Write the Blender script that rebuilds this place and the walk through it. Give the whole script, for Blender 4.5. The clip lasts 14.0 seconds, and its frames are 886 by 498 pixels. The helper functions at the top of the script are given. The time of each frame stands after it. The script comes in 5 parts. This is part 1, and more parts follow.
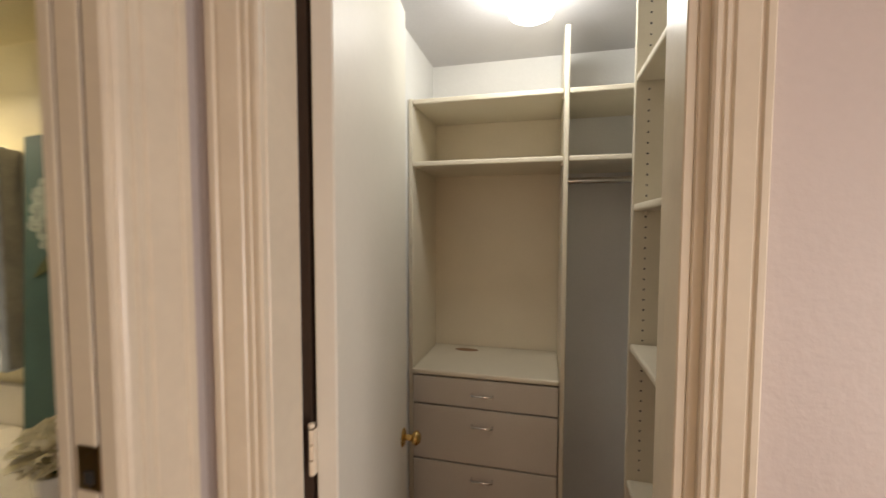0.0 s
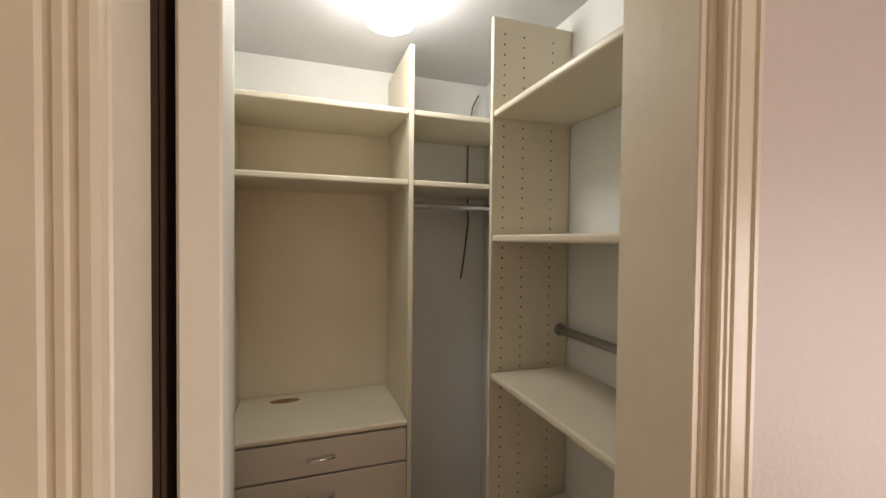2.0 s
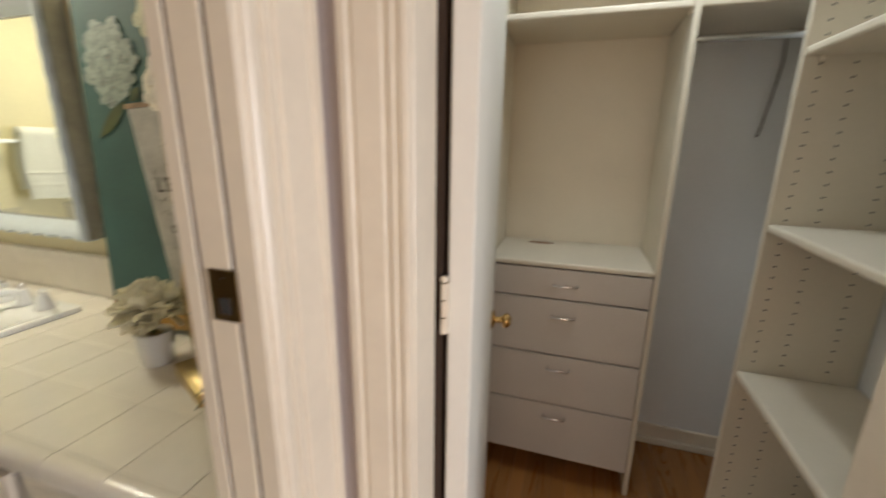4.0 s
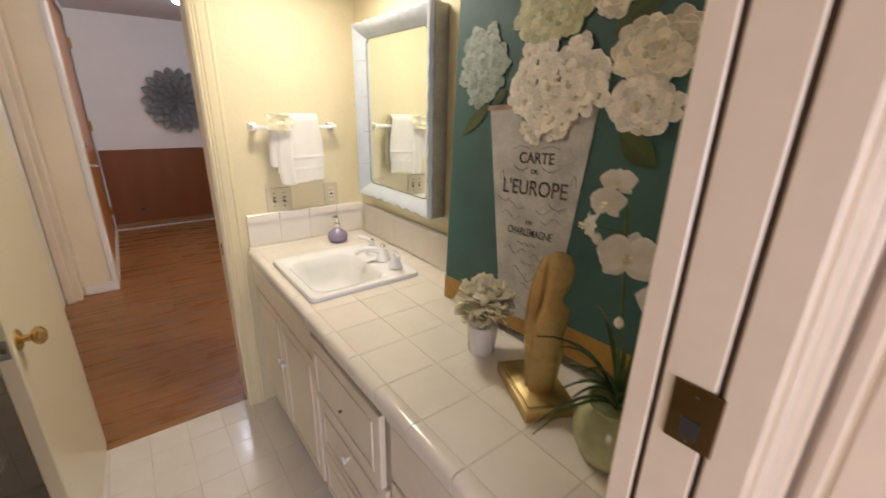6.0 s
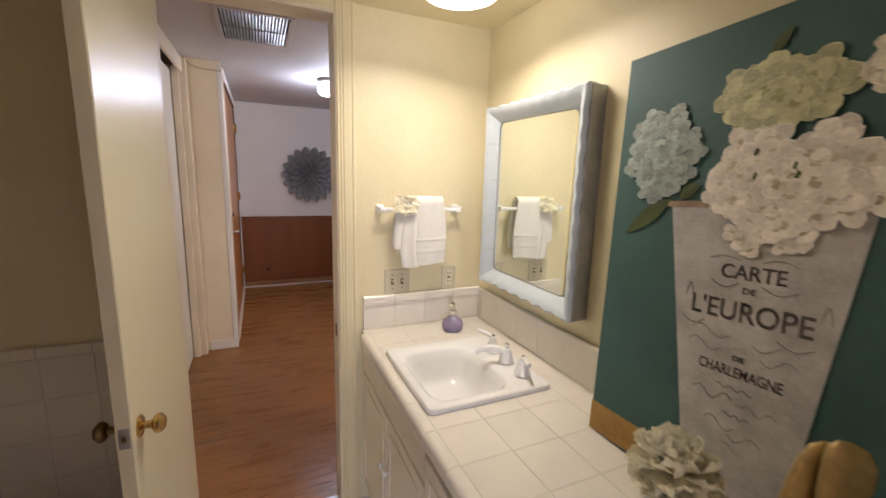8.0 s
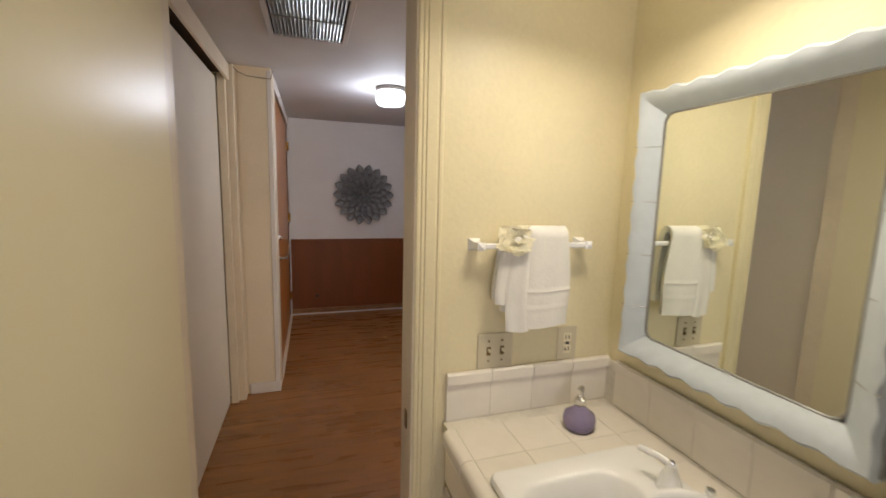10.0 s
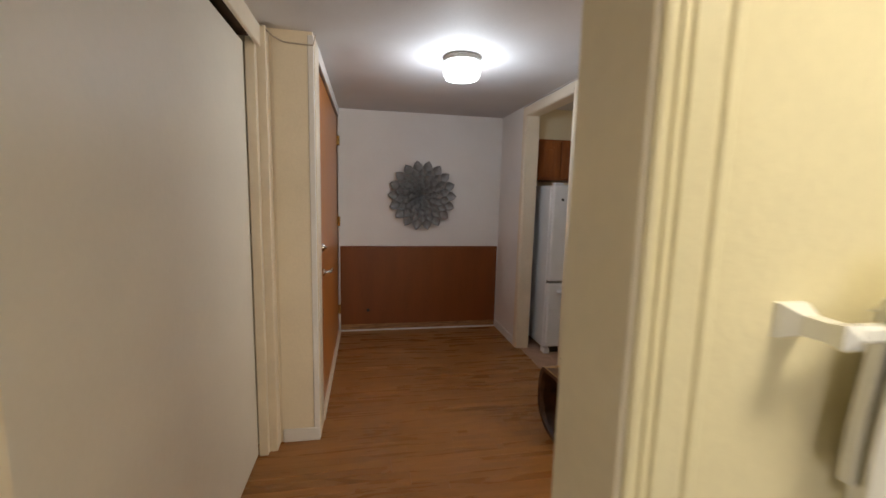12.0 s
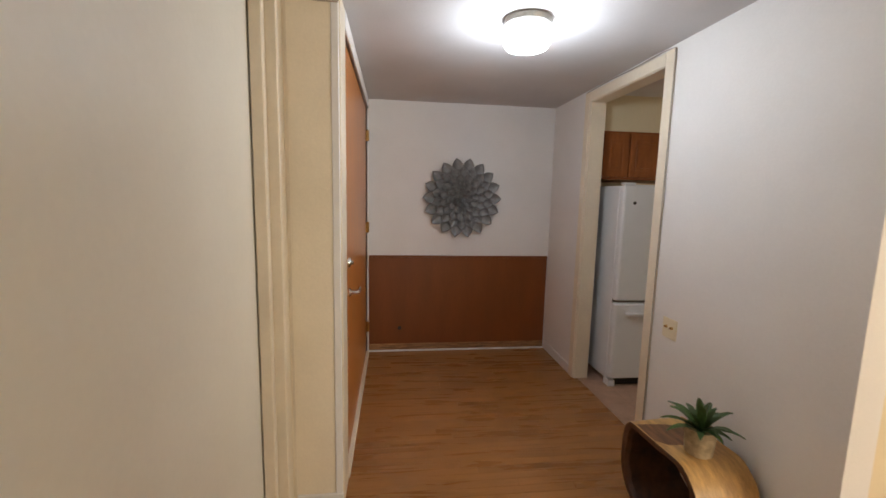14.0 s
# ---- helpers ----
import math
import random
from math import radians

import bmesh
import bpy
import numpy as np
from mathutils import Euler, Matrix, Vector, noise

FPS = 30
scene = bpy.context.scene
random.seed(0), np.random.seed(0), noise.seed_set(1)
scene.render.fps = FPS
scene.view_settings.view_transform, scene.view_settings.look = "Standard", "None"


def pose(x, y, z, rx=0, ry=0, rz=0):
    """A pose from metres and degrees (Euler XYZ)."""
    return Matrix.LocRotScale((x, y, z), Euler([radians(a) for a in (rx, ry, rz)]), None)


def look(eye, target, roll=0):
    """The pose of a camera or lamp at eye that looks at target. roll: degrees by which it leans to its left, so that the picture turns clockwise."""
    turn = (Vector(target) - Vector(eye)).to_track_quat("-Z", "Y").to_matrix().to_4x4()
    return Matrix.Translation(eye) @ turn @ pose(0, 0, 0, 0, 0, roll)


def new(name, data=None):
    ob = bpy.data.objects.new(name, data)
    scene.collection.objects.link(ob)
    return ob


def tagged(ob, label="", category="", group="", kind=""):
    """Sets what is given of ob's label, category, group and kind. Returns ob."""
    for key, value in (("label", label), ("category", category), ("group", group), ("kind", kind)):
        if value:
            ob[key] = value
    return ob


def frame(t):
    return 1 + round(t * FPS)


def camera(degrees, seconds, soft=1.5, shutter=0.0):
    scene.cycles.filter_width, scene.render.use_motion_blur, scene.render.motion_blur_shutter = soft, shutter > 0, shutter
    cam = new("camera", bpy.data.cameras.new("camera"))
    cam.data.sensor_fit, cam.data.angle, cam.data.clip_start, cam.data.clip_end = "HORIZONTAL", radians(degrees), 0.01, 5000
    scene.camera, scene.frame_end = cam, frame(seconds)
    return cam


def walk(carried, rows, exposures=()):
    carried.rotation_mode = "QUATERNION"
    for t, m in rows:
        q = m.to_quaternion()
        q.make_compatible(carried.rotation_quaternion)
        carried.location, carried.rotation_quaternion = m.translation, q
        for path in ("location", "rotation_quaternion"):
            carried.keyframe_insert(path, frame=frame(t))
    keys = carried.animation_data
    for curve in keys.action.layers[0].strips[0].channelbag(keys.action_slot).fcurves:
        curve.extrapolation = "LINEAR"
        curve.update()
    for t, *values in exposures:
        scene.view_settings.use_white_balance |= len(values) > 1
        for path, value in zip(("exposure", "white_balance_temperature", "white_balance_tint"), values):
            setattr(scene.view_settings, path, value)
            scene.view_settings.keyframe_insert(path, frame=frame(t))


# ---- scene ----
cam = camera(94.7, 14.0, shutter=0.5)
PATH = [
    (0, (0.846, 0.769, 1.604), (0.36, 2.706, 1.496), 0.1),
    (0.5, (0.746, 0.873, 1.637), (0.618, 2.865, 1.515), 0.1),
    (1, (0.652, 0.932, 1.666), (0.872, 2.916, 1.554), 0.3),
    (1.5, (0.572, 0.961, 1.684), (1.073, 2.895, 1.597), 0.3),
    (2, (0.546, 0.967, 1.658), (1.192, 2.86, 1.615), 0.6),
    (2.5, (0.614, 0.964, 1.603), (1.207, 2.873, 1.566), 0.6),
    (3, (0.678, 0.91, 1.527), (0.995, 2.883, 1.441), 0.9),
    (3.5, (0.66, 0.893, 1.475), (0.526, 2.869, 1.193), 1.0),
    (4, (0.611, 0.84, 1.442), (0.014, 2.681, 0.935), 0.7),
    (4.2, (0.594, 0.822, 1.443), (-0.153, 2.586, 0.869), 0.4),
    (6.3, (0.307, 0.818, 1.543), (-1.259, 1.896, 0.921), 1.5),
    (6.5, (0.299, 0.83, 1.552), (-1.313, 1.856, 0.96), 1.5),
    (7, (0.274, 0.844, 1.567), (-1.429, 1.762, 1.06), 1.4),
    (7.5, (0.206, 0.83, 1.574), (-1.551, 1.686, 1.151), 1.5),
    (8, (0.068, 0.81, 1.577), (-1.726, 1.622, 1.222), 1.7),
    (8.2, (0.018, 0.803, 1.58), (-1.782, 1.606, 1.239), 1.8),
    (10.5, (-0.774, 0.855, 1.565), (-2.682, 1.396, 1.305), 1.3),
    (11, (-0.982, 0.877, 1.546), (-2.907, 1.353, 1.289), 1.2),
    (11.5, (-1.162, 0.882, 1.551), (-3.099, 1.306, 1.293), 1.3),
    (12, (-1.354, 0.864, 1.543), (-3.301, 1.234, 1.281), 1.4),
    (12.5, (-1.573, 0.849, 1.518), (-3.53, 1.174, 1.258), 1.4),
    (13, (-1.733, 0.85, 1.526), (-3.697, 1.134, 1.271), 1.3),
    (13.5, (-1.819, 0.861, 1.538), (-3.787, 1.106, 1.284), 1.3),
    (14, (-1.955, 0.814, 1.542), (-3.924, 1.058, 1.287), 1.3),
]
walk(cam, [(t, look(eye, target, roll)) for t, eye, target, roll in PATH],
     exposures=[(0, -0.27, 7250, 10), (2.5, -0.24, 7250, 10), (4.0, 0.25, 6150, 5), (6.5, 0.32, 6050, 19), (8.0, 0.15, 5950, 20), (10.5, -0.3, 6400, 12), (11.4, -0.42, 6500, 9), (12.2, 0.16, 6400, 8), (13.0, 0.34, 6400, 8), (14.0, 0.36, 6400, 8)])

# ---- world and lights ----
world = bpy.data.worlds.new("world")
scene.world = world
world.use_nodes = True
wn = world.node_tree.nodes
sky = wn.new("ShaderNodeTexSky")
sky.sky_type = "NISHITA"
sky.sun_disc = False
sky.sun_elevation, sky.sun_rotation = radians(40), radians(180)
world.node_tree.links.new(sky.outputs[0], wn["Background"].inputs[0])
wn["Background"].inputs[1].default_value = 0.1


def area_lamp(name, m, sx, sy, watts, colour):
    d = bpy.data.lights.new(name, "AREA")
    d.shape, d.size, d.size_y, d.energy, d.color = "RECTANGLE", sx, sy, watts, colour
    ob = new(name, d)
    ob.matrix_world = m
    return ob


def point_lamp(name, at, radius, watts, colour):
    d = bpy.data.lights.new(name, "POINT")
    d.shadow_soft_size, d.energy, d.color = radius, watts, colour
    ob = new(name, d)
    ob.location = at
    return ob


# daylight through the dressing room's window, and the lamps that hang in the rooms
area_lamp("window_daylight", look((1.3, -2.38, 1.35), (0.7, 1.3, 1.2)), 1.5, 1.3, 15, (1.0, 0.69, 0.46))
area_lamp("side_window_daylight", look((2.58, 0.05, 1.15), (0.2, 0.7, 0.9)), 1.1, 1.2, 34, (0.97, 0.93, 0.98))
point_lamp("closet_lamp_bulb", (0.79, 2.20, 2.325), 0.07, 9.5, (0.93, 0.97, 1.0))
area_lamp("bath_lamp_bulb", look((-1.24, 1.44, 2.118), (-1.05, 1.30, 0)), 0.26, 0.26, 6.6, (1.0, 0.88, 0.68)).data.spread = radians(165)
point_lamp("hall_lamp_bulb", (-4.05, 1.47, 2.20), 0.09, 15, (0.88, 0.93, 1.0))
# added fill for the kitchen; the wall behind it has no window
area_lamp("kitchen_fill", look((-4.4, 4.85, 1.5), (-5.0, 2.6, 1.2)), 1.0, 1.0, 6, (1.0, 0.82, 0.62))
# added fill to brighten the hall's wall end, in an added window opening
area_lamp("living_fill", look((0.15, 4.2, 1.5), (-3.5, 4.0, 1.25)), 1.55, 1.25, 78, (1.0, 0.85, 0.66))


# ---- materials ----
def mat(name, colour, rough=0.5, metal=0.0, vary=0.06, scale=6.0, grain=60.0, bump=0.02, spec=0.5, stretch=(1, 1, 1), coat=0.0, colour2=None, piece=0.0):
    m = bpy.data.materials.new(name)
    m.use_nodes = True
    nt = m.node_tree
    n, l = nt.nodes, nt.links
    b = n["Principled BSDF"]
    tc = n.new("ShaderNodeTexCoord")
    mp = n.new("ShaderNodeMapping")
    mp.inputs["Scale"].default_value = stretch
    l.new(tc.outputs["Object"], mp.inputs[0])
    big = n.new("ShaderNodeTexNoise")
    big.inputs["Scale"].default_value, big.inputs["Detail"].default_value = scale, 5
    fine = n.new("ShaderNodeTexNoise")
    fine.inputs["Scale"].default_value, fine.inputs["Detail"].default_value = grain, 3
    l.new(mp.outputs[0], big.inputs[0])
    l.new(mp.outputs[0], fine.inputs[0])
    mix = n.new("ShaderNodeMix")
    mix.data_type = "RGBA"
    c2 = colour2 or tuple(max(0, c * (1 - 3.2 * vary)) for c in colour)
    mix.inputs[6].default_value, mix.inputs[7].default_value = (*c2, 1), (*tuple(min(1, c * (1 + vary)) for c in colour), 1)
    ramp = n.new("ShaderNodeMapRange")
    ramp.inputs[1].default_value, ramp.inputs[2].default_value = 0.25, 0.7
    add = n.new("ShaderNodeMath")
    add.operation = "MULTIPLY_ADD"
    l.new(fine.outputs[0], add.inputs[0])
    add.inputs[1].default_value = 0.35
    l.new(big.outputs[0], add.inputs[2])
    sub = n.new("ShaderNodeMath")
    sub.operation = "SUBTRACT"
    l.new(add.outputs[0], sub.inputs[0])
    sub.inputs[1].default_value = 0.17
    l.new(sub.outputs[0], ramp.inputs[0])
    l.new(ramp.outputs[0], mix.inputs[0])
    out = mix.outputs[2]
    if piece:
        oi = n.new("ShaderNodeObjectInfo")
        hs = n.new("ShaderNodeHueSaturation")
        mr = n.new("ShaderNodeMapRange")
        mr.inputs[3].default_value, mr.inputs[4].default_value = 1 - piece, 1 + piece
        l.new(oi.outputs["Random"], mr.inputs[0])
        l.new(mr.outputs[0], hs.inputs["Value"])
        l.new(out, hs.inputs["Color"])
        out = hs.outputs[0]
        off = n.new("ShaderNodeVectorMath")
        off.operation = "ADD"
        mul = n.new("ShaderNodeMath")
        mul.operation = "MULTIPLY"
        mul.inputs[1].default_value = 37.0
        l.new(oi.outputs["Random"], mul.inputs[0])
        l.new(tc.outputs["Object"], off.inputs[0])
        l.new(mul.outputs[0], off.inputs[1])
        l.new(off.outputs[0], mp.inputs[0])
    l.new(out, b.inputs["Base Color"])
    rr = n.new("ShaderNodeMapRange")
    rr.inputs[3].default_value, rr.inputs[4].default_value = max(0.02, rough - 0.03), min(1, rough + 0.05)
    l.new(big.outputs[0], rr.inputs[0])
    l.new(rr.outputs[0], b.inputs["Roughness"])
    b.inputs["Metallic"].default_value = metal
    b.inputs["Specular IOR Level"].default_value = spec
    b.inputs["Coat Weight"].default_value = coat
    if bump:
        bp = n.new("ShaderNodeBump")
        bp.inputs["Strength"].default_value, bp.inputs["Distance"].default_value = 0.5, bump * 0.05
        l.new(fine.outputs[0], bp.inputs["Height"])
        l.new(bp.outputs[0], b.inputs["Normal"])
    return m


def glow(name, colour, strength):
    m = bpy.data.materials.new(name)
    m.use_nodes = True
    b = m.node_tree.nodes["Principled BSDF"]
    b.inputs["Base Color"].default_value = (*colour, 1)
    b.inputs["Emission Color"].default_value = (*colour, 1)
    b.inputs["Emission Strength"].default_value = strength
    return m


M_HALL = mat("hall_wall_paint", (0.78, 0.77, 0.76), 0.6, vary=0.02, scale=2, grain=90, bump=0.03)
M_BATH = mat("pale_yellow_paint", (0.78, 0.70, 0.46), 0.42, vary=0.03, scale=2.5, grain=70, bump=0.03)
M_DRESS = mat("dressing_wall_paint", (0.64, 0.57, 0.53), 0.5, vary=0.02, scale=2, grain=90, bump=0.03)
M_LIVING = mat("living_wall_paint", (0.76, 0.66, 0.46), 0.6, vary=0.03, scale=2, grain=90, bump=0.03)
M_PILLAR = mat("peach_wall_paint", (0.84, 0.76, 0.61), 0.5, vary=0.03, scale=2, grain=80, bump=0.03)
M_CLOSET = mat("closet_wall_paint", (0.78, 0.78, 0.76), 0.6, vary=0.02, scale=2, grain=90, bump=0.02)
M_CEIL = mat("ceiling_paint", (0.62, 0.61, 0.62), 0.7, vary=0.03, scale=2, grain=120, bump=0.04)
M_CREAM = mat("cream_gloss_paint", (0.79, 0.71, 0.57), 0.32, vary=0.03, scale=4, grain=40, bump=0.02)
M_DOORPAINT = mat("door_paint", (0.78, 0.75, 0.66), 0.45, vary=0.015, scale=3, grain=50, bump=0.02)
M_YDOOR = mat("yellow_door_paint", (0.80, 0.74, 0.54), 0.3, vary=0.003, scale=3, grain=50, bump=0)
M_LAMINATE = mat("almond_laminate", (0.73, 0.665, 0.53), 0.4, vary=0.02, scale=4, grain=80, bump=0.01)
M_DRAWER = mat("taupe_laminate", (0.58, 0.53, 0.46), 0.42, vary=0.02, scale=3, grain=90, bump=0.01)
# seams and grooves, and shade put in as dark pieces
M_DARK = mat("dark_gap_and_shade", (0.06, 0.035, 0.02), 0.8, bump=0)
M_FLOOR = mat("oak_boards", (0.34, 0.150, 0.040), 0.27, vary=0.06, scale=1.9, grain=15, bump=0.006, stretch=(7, 0.8, 7), piece=0.07, colour2=(0.245, 0.102, 0.026))
for nd in M_FLOOR.node_tree.nodes:
    if nd.type == "TEX_NOISE" and nd.inputs["Scale"].default_value < 5:
        nd.inputs["Distortion"].default_value = 0.7
M_TILE = mat("white_glazed_tile", (0.82, 0.77, 0.68), 0.15, vary=0.02, scale=5, grain=30, bump=0.01, piece=0.025)
M_GROUT = mat("grout", (0.70, 0.66, 0.57), 0.8, vary=0.08, bump=0.05)
M_CERAMIC = mat("white_ceramic", (0.84, 0.84, 0.82), 0.08, vary=0.005, bump=0)
M_WAIN = mat("mahogany_panel", (0.205, 0.060, 0.012), 0.35, vary=0.05, scale=2.0, grain=24, bump=0.004, stretch=(1, 3, 0.5))
M_WAINEND = mat("worn_wood", (0.34, 0.17, 0.07), 0.5, vary=0.2, scale=8, grain=30, stretch=(4, 1, 9))
M_DOORWOOD = mat("orange_birch_door", (0.48, 0.18, 0.038), 0.3, vary=0.08, scale=4, grain=30, bump=0.008, stretch=(6, 6, 0.5))
M_CABWOOD = mat("cabinet_oak", (0.32, 0.10, 0.025), 0.35, vary=0.1, scale=6, grain=40, stretch=(4, 4, 0.8))
M_BRASS = mat("brass", (0.62, 0.42, 0.16), 0.22, 1.0, vary=0.05, bump=0)
M_DBRASS = mat("aged_brass", (0.22, 0.15, 0.07), 0.28, 1.0, vary=0.1, bump=0)
M_CHROME = mat("chrome", (0.72, 0.72, 0.72), 0.15, 1.0, vary=0.02, bump=0)
M_STEEL = mat("dull_steel", (0.42, 0.42, 0.42), 0.35, 1.0, vary=0.05, bump=0)
M_FRIDGE = mat("fridge_enamel", (0.78, 0.80, 0.83), 0.3, vary=0.01, grain=200, bump=0.02)
M_METALFLOWER = mat("weathered_zinc", (0.24, 0.25, 0.26), 0.45, 0.3, vary=0.2, scale=9, grain=60, bump=0.05)
M_GOLD = mat("gold_leaf", (0.56, 0.43, 0.19), 0.40, 0.9, vary=0.12, scale=12, grain=60, bump=0.06)
M_TOWEL = mat("white_terry", (0.80, 0.78, 0.72), 0.95, vary=0.02, scale=12, grain=150, bump=0.04, spec=0.1)
M_PETAL = mat("ivory_petal", (0.90, 0.86, 0.68), 0.7, vary=0.06, scale=20, grain=80, bump=0.03)
M_PETALW = mat("white_petal", (0.90, 0.87, 0.80), 0.6, vary=0.04, scale=20, grain=80, bump=0.02)


def thin(m, share):
    """Let part of the light pass through a thin petal."""
    n, l = m.node_tree.nodes, m.node_tree.links
    b = n["Principled BSDF"]
    tr = n.new("ShaderNodeBsdfTranslucent")
    mx = n.new("ShaderNodeMixShader")
    mx.inputs[0].default_value = share
    l.new(b.inputs["Base Color"].links[0].from_socket, tr.inputs[0])
    l.new(b.outputs[0], mx.inputs[1])
    l.new(tr.outputs[0], mx.inputs[2])
    l.new(mx.outputs[0], n["Material Output"].inputs[0])


thin(M_PETAL, 0.4)
thin(M_PETALW, 0.4)
M_LEAF = mat("leaf_green", (0.06, 0.115, 0.03), 0.4, vary=0.2, scale=20, grain=60)
M_LOGOUT = mat("blond_log", (0.60, 0.36, 0.13), 0.35, vary=0.14, scale=6, grain=30, stretch=(1, 5, 2))
M_LOGIN = mat("dark_log", (0.10, 0.04, 0.016), 0.5, vary=0.25, scale=8, grain=40)
M_BASKET = mat("woven_pot", (0.50, 0.39, 0.24), 0.7, vary=0.15, scale=30, grain=150, bump=0.1)
M_PLATE = mat("almond_plastic", (0.62, 0.56, 0.40), 0.35, vary=0.02, bump=0)
M_IVORYPL = mat("ivory_plate", (0.75, 0.68, 0.50), 0.35, vary=0.02, bump=0)
M_TEAL = mat("teal_paint", (0.048, 0.122, 0.112), 0.6, vary=0.08, scale=5, grain=90, bump=0.015)
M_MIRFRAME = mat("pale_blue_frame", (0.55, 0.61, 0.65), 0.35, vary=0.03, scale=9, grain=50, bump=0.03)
M_GREYSIDE = mat("grey_trim_and_shade", (0.36, 0.36, 0.34), 0.35, 0.5, vary=0.1, bump=0.02)
M_KFLOOR = mat("kitchen_tile", (0.42, 0.27, 0.19), 0.5, vary=0.08, scale=8, piece=0.06)
M_CABLE = mat("cable", (0.12, 0.09, 0.07), 0.6, bump=0)
M_WHITECABLE = mat("pale_wire", (0.42, 0.36, 0.30), 0.6, bump=0)
M_BLACK = mat("black_ink", (0.03, 0.03, 0.03), 0.7, bump=0)
M_LAMPGLASS = glow("lit_opal_glass", (0.93, 0.96, 1.0), 4.0)
M_LAMPWARM = glow("lit_warm_glass", (1.0, 0.92, 0.74), 3.2)


# ---- mesh helpers ----
def part(name, bm, material, parent=None, label="", smooth=False):
    me = bpy.data.meshes.new(name)
    bmesh.ops.recalc_face_normals(bm, faces=bm.faces)
    if smooth:
        for f in bm.faces:
            f.smooth = True
    bm.to_mesh(me)
    bm.free()
    me.materials.append(material)
    ob = new(name, me)
    if parent:
        ob.parent = parent
    if label:
        ob["label"] = label
    if smooth:
        me.set_sharp_from_angle(angle=radians(40))
    return ob


def thing(name, label, category, at=(0, 0, 0), rz=0.0, group="", m=None):
    ob = new(name)
    ob.matrix_world = m if m is not None else pose(*at, 0, 0, rz)
    return tagged(ob, label, category, group)


def setting(ob, label="", category="structure"):
    return tagged(ob, label, category, kind="structure")


def add_box(bm, x0, x1, y0, y1, z0, z1, bevel=0.0, seg=2, m=None):
    r = bmesh.ops.create_cube(bm, size=1)
    vs = r["verts"]
    mm = Matrix.Translation(((x0 + x1) / 2, (y0 + y1) / 2, (z0 + z1) / 2)) @ Matrix.Diagonal((abs(x1 - x0), abs(y1 - y0), abs(z1 - z0), 1))
    bmesh.ops.transform(bm, matrix=mm, verts=vs)
    if bevel:
        es = list({e for v in vs for e in v.link_edges})
        g = bmesh.ops.bevel(bm, geom=es, offset=bevel, segments=seg, affect="EDGES", profile=0.5)
        vs = list({v for f in g["faces"] for v in f.verts} | {v for v in vs if v.is_valid})
        if m is not None:
            seen = set(vs)
            stack = list(vs)
            while stack:
                v = stack.pop()
                for e in v.link_edges:
                    o = e.other_vert(v)
                    if o not in seen:
                        seen.add(o)
                        stack.append(o)
            vs = list(seen)
    if m is not None:
        bmesh.ops.transform(bm, matrix=m, verts=vs)
    return bm


def box(x0, x1, y0, y1, z0, z1, bevel=0.0, seg=2, m=None):
    return add_box(bmesh.new(), x0, x1, y0, y1, z0, z1, bevel, seg, m)


def lathe(profile, n=32, bm=None, m=None):
    """Turn a profile of (radius, height) round z."""
    bm = bm or bmesh.new()
    rings = []
    for r, z in profile:
        if r < 1e-6:
            rings.append([bm.verts.new((0, 0, z))])
        else:
            rings.append([bm.verts.new((r * math.cos(2 * math.pi * i / n), r * math.sin(2 * math.pi * i / n), z)) for i in range(n)])
    for a, b in zip(rings, rings[1:]):
        for i in range(n):
            j = (i + 1) % n
            q = [a[i % len(a)], a[j % len(a)], b[j % len(b)], b[i % len(b)]]
            u = list(dict.fromkeys(q))
            if len(u) > 2:
                bm.faces.new(u)
    if m is not None:
        bmesh.ops.transform(bm, matrix=m, verts=[v for r in rings for v in r])
    return bm


def tube(points, radius, n=10, bm=None, taper=1.0):
    """A round bar along a line of points."""
    bm = bm or bmesh.new()
    pts = [Vector(p) for p in points]
    rings = []
    up = Vector((0.13, 0.21, 0.97))
    for i, p in enumerate(pts):
        d = (pts[min(i + 1, len(pts) - 1)] - pts[max(i - 1, 0)]).normalized()
        a = d.cross(up)
        if a.length < 0.1:
            a = d.cross(Vector((1, 0, 0)))
        a.normalize()
        b = d.cross(a)
        r = radius * (1 + (taper - 1) * i / max(1, len(pts) - 1))
        rings.append([bm.verts.new(p + r * (math.cos(2 * math.pi * k / n) * a + math.sin(2 * math.pi * k / n) * b)) for k in range(n)])
    for a, b in zip(rings, rings[1:]):
        for k in range(n):
            bm.faces.new((a[k], a[(k + 1) % n], b[(k + 1) % n], b[k]))
    bm.faces.new(rings[0][::-1])
    bm.faces.new(rings[-1])
    return bm


def extrude_profile(profile, along, length, bm=None, m=None):
    """A closed 2D profile (u, v) drawn out along z by length, then moved by m."""
    bm = bm or bmesh.new()
    a = [bm.verts.new((u, v, 0)) for u, v in profile]
    b = [bm.verts.new((u, v, length)) for u, v in profile]
    n = len(profile)
    for i in range(n):
        bm.faces.new((a[i], a[(i + 1) % n], b[(i + 1) % n], b[i]))
    bm.faces.new(a[::-1])
    bm.faces.new(b)
    if m is not None:
        bmesh.ops.transform(bm, matrix=m, verts=a + b)
    return bm


# ---- the large structure ----
H = 2.42
BATH_H = 2.235
DOOR_H = 2.33


def wall(name, x0, x1, y0, y1, z0, z1, material, label):
    return setting(part(name, box(x0, x1, y0, y1, z0, z1), material), label, "wall")


